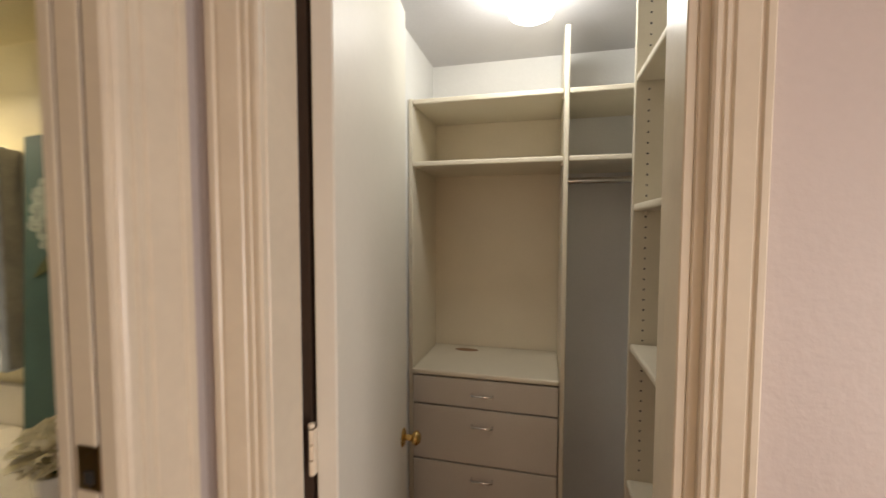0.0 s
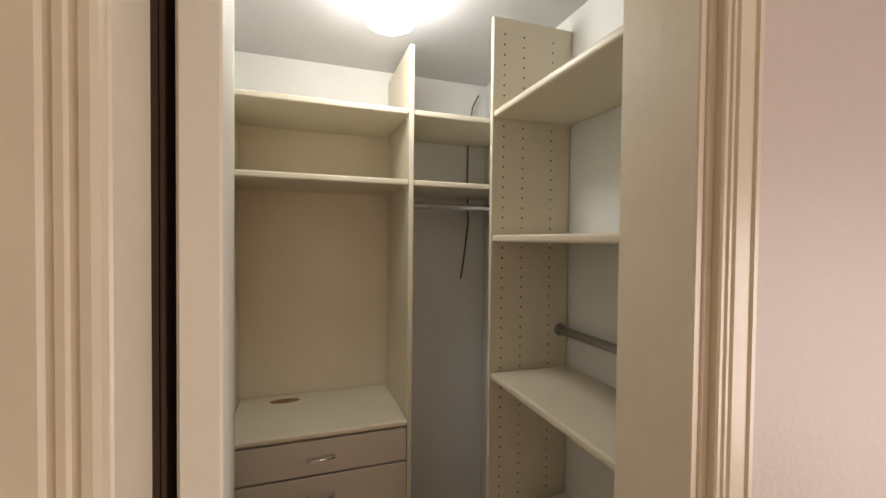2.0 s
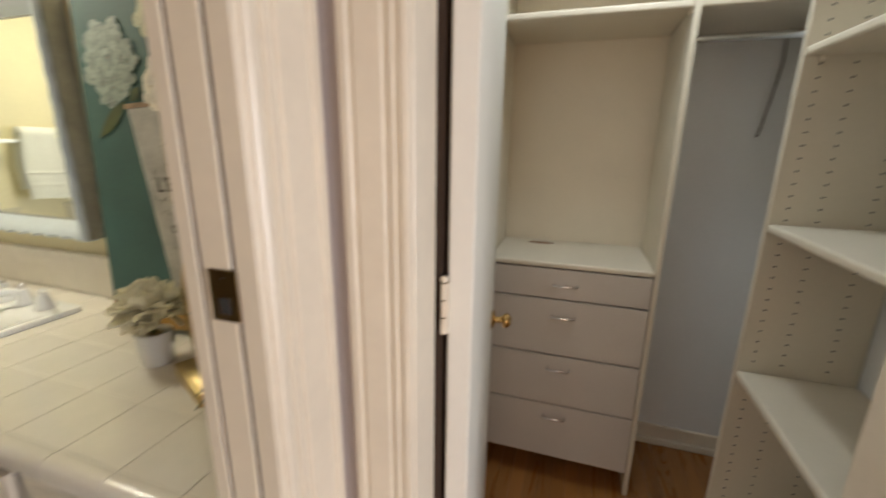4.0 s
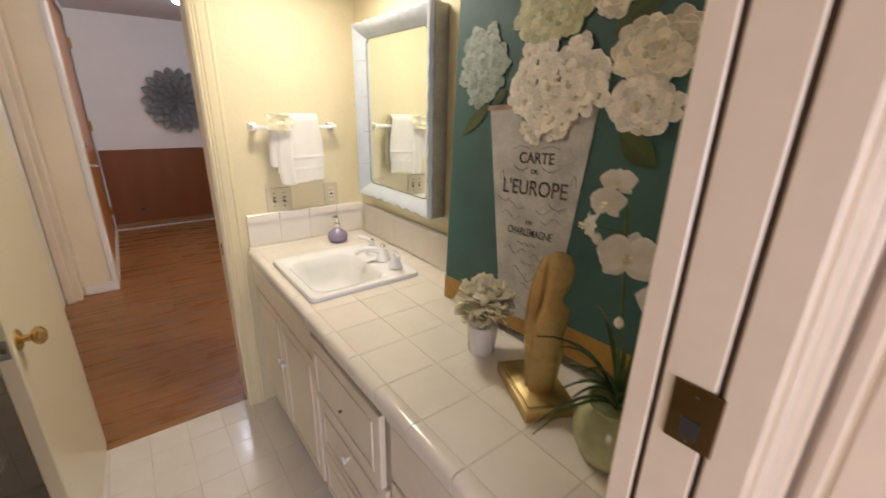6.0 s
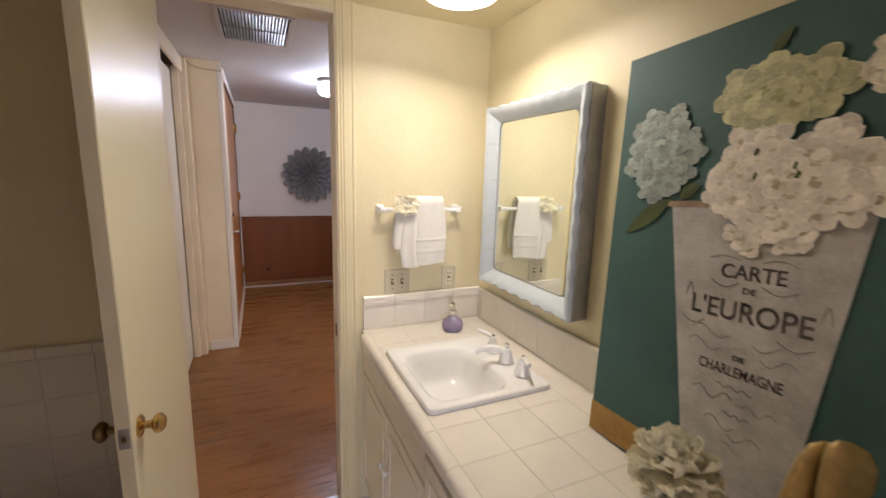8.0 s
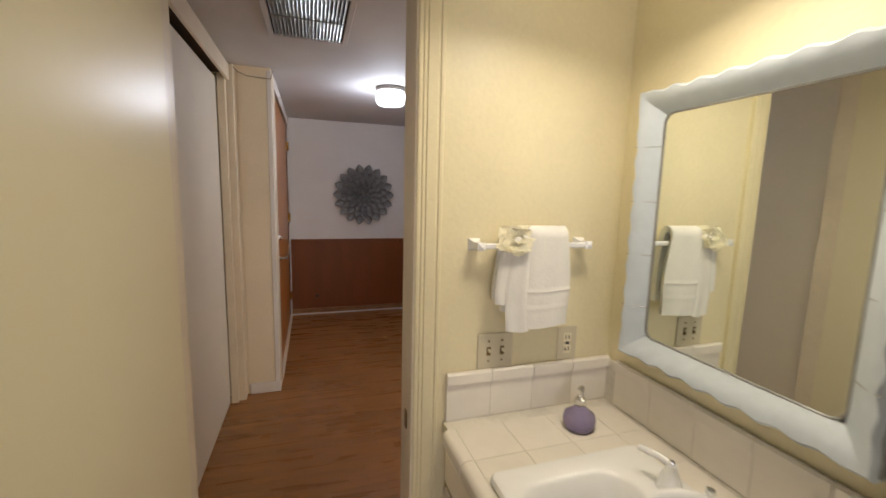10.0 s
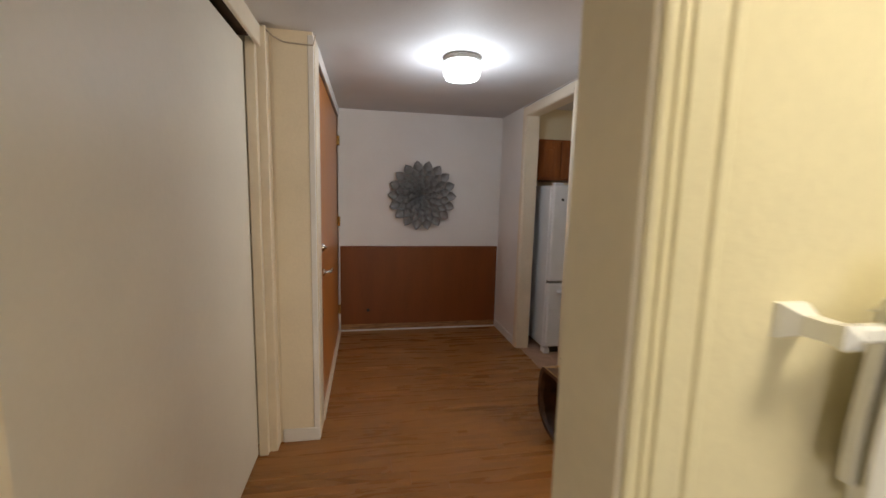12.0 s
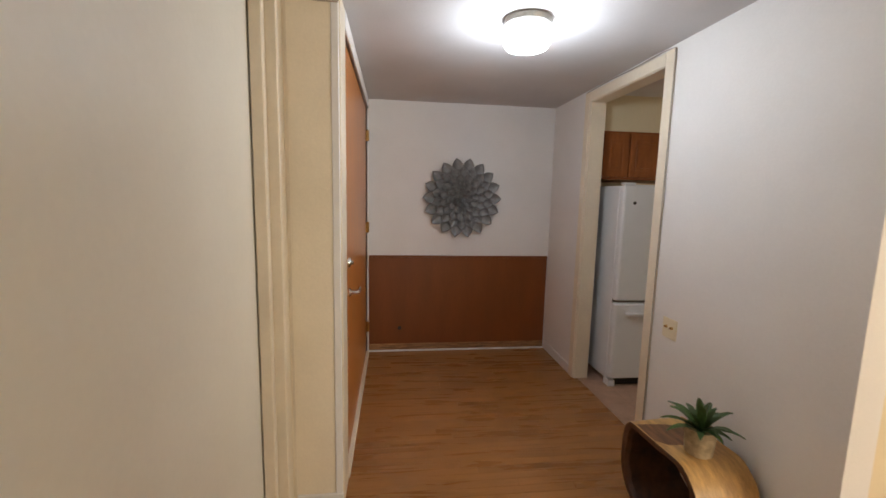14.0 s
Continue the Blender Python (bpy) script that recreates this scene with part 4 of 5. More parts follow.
part("bowl", loft([oval(0, -0.05, 0.11, 0.20, 0), oval(0, -0.03, 0.10, 0.18, 0.12), oval(0, 0.05, 0.15, 0.22, 0.28), oval(0, 0.08, 0.18, 0.235, 0.37), oval(0, 0.08, 0.182, 0.237, 0.385)]), M_CERAMIC, toilet, "", True)
part("seat", loft([oval(0, 0.08, 0.187, 0.243, 0.386), oval(0, 0.08, 0.19, 0.247, 0.398), oval(0, 0.08, 0.185, 0.243, 0.406), oval(0, 0.08, 0.15, 0.21, 0.407)]), M_CERAMIC, toilet, "", True)
part("lid", loft([oval(0, 0.08, 0.185, 0.243, 0.408), oval(0, 0.08, 0.19, 0.247, 0.416), oval(0, 0.08, 0.18, 0.238, 0.424), oval(0, 0.08, 0.10, 0.14, 0.427)]), M_CERAMIC, toilet, "", True)
part("tank", box(-0.22, 0.22, -0.42, -0.19, 0.37, 0.74, 0.02, 3), M_CERAMIC, toilet)
part("tank_lid", box(-0.23, 0.23, -0.43, -0.18, 0.74, 0.775, 0.01, 2), M_CERAMIC, toilet)


# ---- painting on the counter ----
cv_up = Vector((-0.0626, 0.0815, 0.994)).normalized()
cv_x = Vector((1, 0, 0.063))
cv_x = (cv_x - cv_up * cv_x.dot(cv_up)).normalized()
cm = Matrix((cv_x, cv_up, cv_x.cross(cv_up))).transposed().to_4x4()
cm.translation = (-0.728, 1.6505, CT + 0.004)
CW, CH = 0.77, 1.022
painting = thing("canvas_painting", "teal canvas painting of white hydrangeas in a lettered pail", "painting", m=cm)
part("canvas", box(0, CW, 0, CH, -0.032, 0, 0.003, 1), M_TEAL, painting)
M_OCHRE = mat("ochre_paint", (0.42, 0.24, 0.05), 0.5, vary=0.12, scale=8, grain=80, bump=0.05)
M_PAIL = mat("whitewash_paint", (0.52, 0.51, 0.49), 0.6, vary=0.10, scale=14, grain=120, bump=0.05)
M_RIM = mat("pail_rim_paint", (0.36, 0.25, 0.16), 0.6, vary=0.15, scale=20)
M_INK = mat("faded_ink", (0.10, 0.085, 0.075), 0.7, vary=0.3, scale=60, bump=0)
M_INKPALE = mat("pale_ink", (0.24, 0.22, 0.20), 0.7, vary=0.2, scale=60, bump=0)


def island_paint(name, colour, spread):
    m = mat(name, colour, 0.5, vary=0.08, scale=30, grain=120, bump=0.05)
    n, l = m.node_tree.nodes, m.node_tree.links
    b = n["Principled BSDF"]
    src = b.inputs["Base Color"].links[0].from_socket
    ge = n.new("ShaderNodeNewGeometry")
    mr = n.new("ShaderNodeMapRange")
    mr.inputs[3].default_value, mr.inputs[4].default_value = 1 - spread, 1 + spread * 0.6
    hs = n.new("ShaderNodeHueSaturation")
    l.new(ge.outputs["Random Per Island"], mr.inputs[0])
    l.new(mr.outputs[0], hs.inputs["Value"])
    l.new(src, hs.inputs["Color"])
    l.new(hs.outputs[0], b.inputs["Base Color"])
    return m


M_BLOOMW = island_paint("white_bloom_paint", (0.88, 0.83, 0.73), 0.22)
M_BLOOMG = island_paint("green_bloom_paint", (0.55, 0.56, 0.33), 0.30)
M_BLOOMB = island_paint("blue_bloom_paint", (0.36, 0.43, 0.39), 0.36)
M_BLOOMY = island_paint("cream_bloom_paint", (0.80, 0.74, 0.58), 0.30)
M_PLEAF = island_paint("painted_leaf", (0.07, 0.10, 0.025), 0.4)


def flat_poly(bm, pts, z0, z1):
    a = [bm.verts.new((x, y, z0)) for x, y in pts]
    b = [bm.verts.new((x, y, z1)) for x, y in pts]
    n = len(pts)
    for i in range(n):
        bm.faces.new((a[i], a[(i + 1) % n], b[(i + 1) % n], b[i]))
    bm.faces.new(b)
    return bm


part("ochre_band", flat_poly(bmesh.new(), [(0.0, 0.003), (CW, 0.003), (CW, 0.078), (0.5, 0.084), (0.2, 0.079), (0.0, 0.083)], 0.0, 0.0008), M_OCHRE, painting, "ochre table edge")
part("pail", flat_poly(bmesh.new(), [(0.278, 0.055), (0.33, 0.048), (0.41, 0.05), (0.468, 0.06), (0.533, 0.64), (0.175, 0.64)], 0.0009, 0.0018), M_PAIL, painting, "whitewashed pail")
part("pail_rim", flat_poly(bmesh.new(), [(0.165, 0.637), (0.545, 0.637), (0.545, 0.650), (0.165, 0.650)], 0.0019, 0.0028), M_RIM, painting)


def painted_bloom(cx, cy, rx, ry, count, size, seed, z):
    """A hydrangea head of four-petalled florets: pale outline, petal, shaded throat and dark eye in each."""
    rnd = random.Random(seed)
    bm = bmesh.new()
    shape = ((0.0, 0.0), (0.22, -0.72), (0.5, -1.0), (0.8, -0.86), (0.97, -0.4), (1.0, 0.0), (0.97, 0.4), (0.8, 0.86), (0.5, 1.0), (0.22, 0.72))

    def patch(pts, h, index):
        pts = [(min(CW - 0.002, max(0.002, x)), min(CH - 0.002, max(0.004, y))) for x, y in pts]
        bm.faces.new([bm.verts.new((x, y, h)) for x, y in pts]).material_index = index

    for k in range(count):
        f = (k + 0.5) / count
        rr = math.sqrt(1 - f)
        a = k * 2.39996 + rnd.uniform(-0.3, 0.3)
        fx, fy = cx + rx * rr * math.cos(a), cy + ry * rr * math.sin(a)
        s = size * rnd.uniform(0.75, 1.15)
        rot = rnd.uniform(0, 1.6)
        squash = rnd.uniform(0.75, 1.0)
        zz = z + 0.003 * f
        for q in range(4):
            b = rot + q * math.pi / 2 + rnd.uniform(-0.14, 0.14)
            ux, uy = math.cos(b), math.sin(b)
            L, W = s * rnd.uniform(0.85, 1.1), s * rnd.uniform(0.44, 0.56)
            wob = [rnd.uniform(0.93, 1.05) for _ in shape]
            for grow, along, h, index in ((1.0, 1.0, 0.0, 1), (0.93, 0.95, 0.00001, 0), (0.40, 0.40, 0.00002, 2)):
                pts = [(fx + ux * L * u * along * w - uy * W * v * grow * w, fy + (uy * L * u * along * w + ux * W * v * grow * w) * squash) for (u, v), w in zip(shape, wob)]
                patch(pts, zz + q * 0.00004 + h, index)
        if rnd.random() < 0.8:
            patch([(fx + 0.07 * s * math.cos(j), fy + 0.07 * s * math.sin(j)) for j in range(6)], zz + 0.0002, 3)
    return bm


def painted_leaf(x0, y0, x1, y1, w, z):
    d = Vector((x1 - x0, y1 - y0))
    nrm = Vector((-d.y, d.x)).normalized()
    bm = bmesh.new()
    for s in (-1, 1):
        pts = [(x0, y0)]
        for f, k in ((0.2, 0.6), (0.4, 1.0), (0.6, 0.95), (0.8, 0.6)):
            p = Vector((x0, y0)) + d * f + nrm * s * w * k
            pts.append((p.x, p.y))
        pts.append((x1, y1))
        flat_poly(bm, pts, z - 0.0006, z)
    return bm


for x0, y0, x1, y1, w, z in ((0.175, 0.66, 0.05, 0.565, 0.020, 0.003), (0.54, 0.775, 0.65, 0.848, 0.020, 0.0032), (0.56, 0.785, 0.645, 0.825, 0.018, 0.003), (0.59, 0.57, 0.685, 0.503, 0.030, 0.003), (0.34, 0.93, 0.376, 0.974, 0.010, 0.0032), (0.535, 0.70, 0.56, 0.76, 0.014, 0.003), (0.19, 0.655, 0.235, 0.69, 0.015, 0.003)):
    part("painted_leaf", painted_leaf(x0, y0, x1, y1, w, z), M_PLEAF, painting, "dark green painted leaf")
M_EDGEPAINT = island_paint("pale_edge_paint", (0.92, 0.89, 0.83), 0.12)
for cx, cy, rx, ry, count, size, material, shade, seed, z in (
        (0.13, 0.765, 0.085, 0.100, 46, 0.030, M_BLOOMB, (0.22, 0.28, 0.25), 11, 0.0035), (0.365, 0.855, 0.085, 0.052, 24, 0.046, M_BLOOMG, (0.38, 0.39, 0.18), 12, 0.0035), (0.54, 0.868, 0.043, 0.040, 26, 0.026, M_BLOOMY, (0.42, 0.38, 0.20), 13, 0.0035),
        (0.648, 0.738, 0.072, 0.045, 22, 0.042, M_BLOOMY, (0.54, 0.48, 0.32), 14, 0.0036), (0.632, 0.625, 0.055, 0.044, 18, 0.042, M_BLOOMW, (0.58, 0.50, 0.36), 16, 0.0040), (0.402, 0.685, 0.130, 0.100, 60, 0.040, M_BLOOMW, (0.62, 0.54, 0.40), 15, 0.0046)):
    bloom = part("painted_bloom", painted_bloom(cx, cy, rx, ry, count, size, seed, z), material, painting, "painted hydrangea head")
    bloom["kind"] = "stuff"
    for extra in (M_EDGEPAINT if material in (M_BLOOMW, M_BLOOMY) else island_paint("petal_edge_paint", tuple(min(1, c * 1.1) for c in material.node_tree.nodes["Mix"].inputs[7].default_value[:3]), 0.1), island_paint("petal_shade_paint", shade, 0.2), M_RIM):
        bloom.data.materials.append(extra)
gaps = bmesh.new()
for gx, gy, gw in ((0.344, 0.746, 0.010), (0.347, 0.699, 0.009), (0.418, 0.698, 0.011), (0.412, 0.715, 0.008)):
    flat_poly(gaps, [(gx - 0.5 * gw, gy - 0.005), (gx + 0.1 * gw, gy - 0.008), (gx + 0.5 * gw, gy + 0.003), (gx, gy + 0.009)], 0.0079, 0.0081)
part("petal_gap", gaps, M_PLEAF, painting, "dark gap between petals")["kind"] = "stuff"
loose = part("loose_petals", painted_bloom(0.355, 0.572, 0.06, 0.02, 5, 0.022, 21, 0.0036), M_BLOOMW, painting)
for extra in (M_EDGEPAINT, M_BLOOMY, M_RIM):
    loose.data.materials.append(extra)


def lettering(text, cx, cy, width, height, material, z=0.0022):
    c = bpy.data.curves.new("letters", "FONT")
    c.body, c.align_x, c.align_y, c.size, c.extrude, c.offset = text, "CENTER", "CENTER", 1.0, 0.0003, 0.012
    tmp = bpy.data.objects.new("letters", c)
    scene.collection.objects.link(tmp)
    dg = bpy.context.evaluated_depsgraph_get()
    me = bpy.data.meshes.new_from_object(tmp.evaluated_get(dg))
    bpy.data.objects.remove(tmp)
    xs = [v.co.x for v in me.vertices]
    ys = [v.co.y for v in me.vertices]
    sx, sy = width / (max(xs) - min(xs)), height / (max(ys) - min(ys))
    mx, my = (max(xs) + min(xs)) / 2, (max(ys) + min(ys)) / 2
    for v in me.vertices:
        v.co = ((v.co.x - mx) * sx + cx, (v.co.y - my) * sy + cy, v.co.z + z)
    me.materials.append(material)
    ob = new("lettering", me)
    ob.parent = painting
    ob["label"] = "faded printed words"
    return ob


lettering("CARTE", 0.365, 0.507, 0.118, 0.030, M_INK)
lettering("DE", 0.364, 0.471, 0.024, 0.012, M_INK)
lettering("L'EUROPE", 0.364, 0.428, 0.222, 0.043, M_INK)
lettering("DE", 0.362, 0.332, 0.022, 0.011, M_INK)
lettering("CHARLEMAGNE", 0.364, 0.304, 0.158, 0.022, M_INK)


def flourish(cx, cy, w, h, turns=1.0, flip=1):
    pts = [(cx + w * (k / 16 - 0.5), cy + flip * h * math.sin(math.pi * turns * k / 16), 0.0022) for k in range(17)]
    return tube(pts, 0.0007, 5)


for cx, cy, w, h, t, fl, mm in ((0.315, 0.485, 0.055, 0.012, 1, -1, M_INK), (0.415, 0.485, 0.06, 0.012, 1, -1, M_INK), (0.31, 0.53, 0.06, 0.008, 1, 1, M_INKPALE), (0.41, 0.53, 0.06, 0.008, 1, 1, M_INKPALE),
                                (0.26, 0.395, 0.05, 0.012, 1, -1, M_INK), (0.45, 0.39, 0.06, 0.012, 1, -1, M_INK), (0.30, 0.375, 0.08, 0.010, 2, 1, M_INKPALE), (0.42, 0.37, 0.08, 0.010, 2, -1, M_INKPALE),
                                (0.29, 0.345, 0.07, 0.010, 2, 1, M_INKPALE), (0.43, 0.345, 0.06, 0.010, 2, -1, M_INKPALE), (0.36, 0.27, 0.07, 0.004, 6, 1, M_INK), (0.32, 0.245, 0.08, 0.010, 3, 1, M_INK),
                                (0.41, 0.24, 0.06, 0.008, 3, 1, M_INKPALE), (0.37, 0.215, 0.05, 0.004, 5, 1, M_INK), (0.34, 0.19, 0.06, 0.010, 2, 1, M_INK), (0.39, 0.175, 0.06, 0.010, 2, -1, M_INK), (0.37, 0.15, 0.04, 0.006, 2, 1, M_INKPALE),
                                (0.245, 0.44, 0.016, 0.03, 1, 1, M_INKPALE), (0.49, 0.44, 0.016, 0.03, 1, 1, M_INKPALE)):
    part("flourish", flourish(cx, cy, w, h, t, fl), mm, painting, "", True)

# ---- things on the counter ----
fp = thing("flower_pot", "ivory silk flower in a small white pot", "artificial plant", (-0.392, 1.525, CT + 0.0035))
part("pot", lathe([(0, 0), (0.034, 0), (0.037, 0.004), (0.043, 0.085), (0.041, 0.088), (0.038, 0.08), (0, 0.075)], 28), M_CERAMIC, fp, "", True)
ball = bmesh.new()
rnd = random.Random(8)
for k in range(96):
    f = (k + 0.5) / 96
    el = math.asin(1 - 1.55 * f)
    az = k * 137.508
    petal(ball, pose(0, 0, 0, 0, 0, az) @ pose(0, 0, 0, 0, -math.degrees(el) + rnd.uniform(-14, 14), 0) @ pose(0.028, 0, 0, rnd.uniform(-35, 35), rnd.uniform(-22, 22), 0), rnd.uniform(0.048, 0.066), rnd.uniform(0.05, 0.07), rnd.uniform(-0.2, 0.4), ruffle=0.11, ph=rnd.uniform(0, 6))
part("petals", ball, M_PETAL, fp, "ivory ruffled petals", True).matrix_local = pose(0, 0, 0.148) @ Matrix.Diagonal((1, 1, 0.88, 1))
part("stem", tube([(0, 0, 0.07), (0, 0, 0.142)], 0.006, 8), M_LEAF, fp)
lf = bmesh.new()
for a in (20, 140, 250):
    petal(lf, pose(0, 0, 0.085, 0, 0, a) @ pose(0, 0, 0, 0, 30, 0), 0.06, 0.035, -0.4)
part("dry_leaves", lf, M_BASKET, fp, "curled brown leaves", True)

statue = tagged(part("gold_statue", bmesh.new(), M_GOLD), "gold abstract statue of embracing figures on a square base", "statue")
sb = bmesh.new()
add_box(sb, -0.096, 0.096, -0.062, 0.062, 0, 0.030, 0.003, 2)
add_box(sb, -0.086, 0.086, -0.052, 0.052, 0.029, 0.034, 0.001, 1)


def slab_figure(bm, pts, y0, thick, lean):
    """An upright slab whose outline swells and narrows: height, centre, half-width."""
    n = 20
    turn = pose(0.03, 0, 0, 0, 0, 74)
    rings = []
    for z, cx, hw in pts:
        hw = hw * 0.80
        rings.append([bm.verts.new(turn @ Vector((cx + hw * math.cos(2 * math.pi * k / n), y0 + lean * z + thick * math.copysign(abs(math.sin(2 * math.pi * k / n)) ** 0.6, math.sin(2 * math.pi * k / n)) * min(1, hw * 30), z))) for k in range(n)])
    for a, b in zip(rings, rings[1:]):
        for k in range(n):
            bm.faces.new((a[k], a[(k + 1) % n], b[(k + 1) % n], b[k]))
    bm.faces.new(rings[0][::-1])
    bm.faces.new(rings[-1])


slab_figure(sb, ((0.034, 0.0, 0.034), (0.08, 0.0, 0.042), (0.13, 0.002, 0.047), (0.18, 0.0, 0.045), (0.22, 0.006, 0.046), (0.245, 0.012, 0.040), (0.262, 0.004, 0.028), (0.274, 0.004, 0.026), (0.29, 0.009, 0.032), (0.315, 0.012, 0.037), (0.345, 0.012, 0.037), (0.366, 0.008, 0.028), (0.375, 0.004, 0.010)), -0.010, 0.009, 0.02)
slab_figure(sb, ((0.034, -0.012, 0.028), (0.12, -0.016, 0.034), (0.20, -0.020, 0.036), (0.26, -0.020, 0.034), (0.30, -0.016, 0.030), (0.33, -0.010, 0.028), (0.35, -0.006, 0.020), (0.358, -0.004, 0.006)), 0.009, 0.009, 0.03)
sb.to_mesh(statue.data)
sb.free()
for p in statue.data.polygons:
    p.use_smooth = True
statue.data.set_sharp_from_angle(angle=radians(50))
statue.matrix_world = pose(-0.182, 1.506, CT + 0.0035, 0, 0, -26)

M_JADE = mat("jade_glaze", (0.40, 0.42, 0.22), 0.12, vary=0.1, scale=8, bump=0)
orchid = thing("orchid_plant", "white silk orchid in a round green glazed pot", "artificial plant", (0.035, 1.475, CT + 0.0035))
part("pot", lathe([(0, 0), (0.04, 0), (0.06, 0.015), (0.074, 0.05), (0.074, 0.075), (0.062, 0.105), (0.05, 0.122), (0.054, 0.132), (0.05, 0.132), (0.045, 0.12), (0, 0.115)], 32), M_JADE, orchid, "", True)
rnd = random.Random(5)
for k in range(30):
    a = 137.5 * k + rnd.uniform(-10, 10)
    L = rnd.uniform(0.10, 0.20)
    up = rnd.uniform(0.6, 1.9)
    bm = bmesh.new()
    rows = []
    for i in range(8):
        f = i / 7
        w = 0.0048 * math.sin(math.pi * (0.15 + 0.83 * f)) + 0.0004
        x = L * f * (0.55 + 0.3 * f)
        z = 0.115 + L * (up * f - 0.95 * f * f)
        rows.append([bm.verts.new((x, s * w, z + abs(s) * 0.003)) for s in (-1, 0, 1)])
    for p, q in zip(rows, rows[1:]):
        for j in range(2):
            bm.faces.new((p[j], p[j + 1], q[j + 1], q[j]))
    bmesh.ops.transform(bm, matrix=pose(0, 0, 0, 0, 0, a), verts=bm.verts)
    part("leaf", bm, M_LEAF, orchid, "narrow green leaf", True)
part("stem", tube([(0, 0, 0.11), (-0.012, -0.004, 0.22), (-0.022, -0.008, 0.33), (-0.032, -0.008, 0.42), (-0.045, -0.006, 0.50), (-0.062, -0.012, 0.535)], 0.0035, 8), M_LEAF, orchid, "thin dark flower stem", True)
part("stem", tube([(-0.037, -0.007, 0.455), (-0.06, -0.01, 0.458), (-0.092, -0.012, 0.456)], 0.0025, 8), M_LEAF, orchid)
part("stem", tube([(0.004, 0, 0.12), (0.02, 0.004, 0.25), (0.034, 0.004, 0.36)], 0.003, 8), M_LEAF, orchid)


def orchid_bloom(r, seed):
    """Two broad side petals over three sepals."""
    rnd = random.Random(seed)
    bm = bmesh.new()
    for a in (90, 218, 322):
        petal(bm, pose(0, 0, -0.002, 0, 0, a + rnd.uniform(-6, 6)), r * 0.95, r * 0.72, -0.12 + rnd.uniform(-0.1, 0.1), ruffle=0.03, ph=rnd.uniform(0, 6))
    for a in (12, 168):
        petal(bm, pose(0, 0, 0.003, 0, 0, a + rnd.uniform(-5, 5)) @ pose(0, 0, 0, 0, -8, 0), r * 1.05, r * 1.25, -0.2 + rnd.uniform(-0.1, 0.1), ruffle=0.05, ph=rnd.uniform(0, 6))
    return bm


for x, y, z, r, rx, ry, rz, sd in ((-0.021, -0.018, 0.420, 0.050, 66, 0, 22, 1), (0.052, -0.014, 0.362, 0.044, 70, 0, 40, 2), (-0.062, -0.015, 0.540, 0.028, 60, 0, 30, 3), (-0.074, -0.016, 0.504, 0.031, 78, 0, 5, 6), (-0.100, -0.016, 0.458, 0.030, 75, 0, -40, 7)):
    fl = part("bloom", orchid_bloom(r, 30 + sd), M_PETALW, orchid, "white orchid bloom", True)
    fl.matrix_local = pose(x, y, z, rx, ry, rz)
    lip = bmesh.new()
    for a, tl in ((270, 35), (235, 55), (305, 55)):
        petal(lip, pose(0, -0.05 * r, 0.004, 0, 0, a) @ pose(0, 0, 0, 0, -tl, 0), r * 0.55, r * 0.34, 0.5, ruffle=0.08)
    part("lip", lip, M_PETAL, fl, "cream curled lip", True)
    part("throat", lathe([(0, 0.10 * r), (0.07 * r, 0.07 * r), (0.10 * r, 0), (0, 0)], 10, m=pose(0, 0, 0.004)), M_IVORYPL, fl, "", True)
for x, y, z in ((-0.02, -0.012, 0.285), (-0.085, -0.014, 0.425)):
    part("bud", lathe([(0, 0.024), (0.007, 0.017), (0.009, 0.008), (0.004, 0.001), (0, 0)], 12, m=pose(x, y, z)), M_PETALW, orchid, "", True)

# ---- hall things ----
hl = thing("hall_ceiling_lamp", "lit white drum lamp on the hall ceiling", "ceiling lamp", (-4.04, 1.47, H))
part("pan", lathe([(0, 0), (0.118, 0), (0.122, -0.012), (0.114, -0.03), (0.10, -0.034), (0, -0.034)], 40), M_GREYSIDE, hl, "grey metal pan", True)
g = part("shade", lathe([(0.105, -0.034), (0.118, -0.042), (0.121, -0.075), (0.116, -0.115), (0.10, -0.135), (0.05, -0.142), (0, -0.143)], 40), M_LAMPGLASS, hl, "glowing opal glass drum", True)
g.visible_shadow = False

vent = thing("ceiling_vent", "dark louvered air return grille in the ceiling", "vent", (-3.14, 0.625, H))
vb = bmesh.new()
VX, VY = 0.62, 0.42
for a, b, c, e in ((0, VX, 0, 0.028), (0, VX, VY - 0.028, VY), (0, 0.028, 0.028, VY - 0.028), (VX - 0.028, VX, 0.028, VY - 0.028)):
    add_box(vb, a, b, c, e, -0.014, 0, 0.003, 1)
part("frame", vb, M_CEIL, vent, "grey painted frame")
part("backing", box(0.028, VX - 0.028, 0.028, VY - 0.028, -0.002, -0.0005), M_BLACK, vent)
y = 0.045
while y < VY - 0.04:
    part("slat", box(0.03, VX - 0.03, -0.008, 0.008, -0.001, 0.001, m=pose(0, y, -0.0085, 38)), M_GREYSIDE, vent)
    y += 0.0175
part("crossbar", box(VX / 2 - 0.004, VX / 2 + 0.004, 0.028, VY - 0.028, -0.0155, -0.012), M_GREYSIDE, vent)

wf = thing("metal_flower", "round grey metal dahlia wall sculpture", "wall art", m=frame_matrix((-5.918, 1.475, 1.53), (0, 1, 0), (0, 0, 1)))


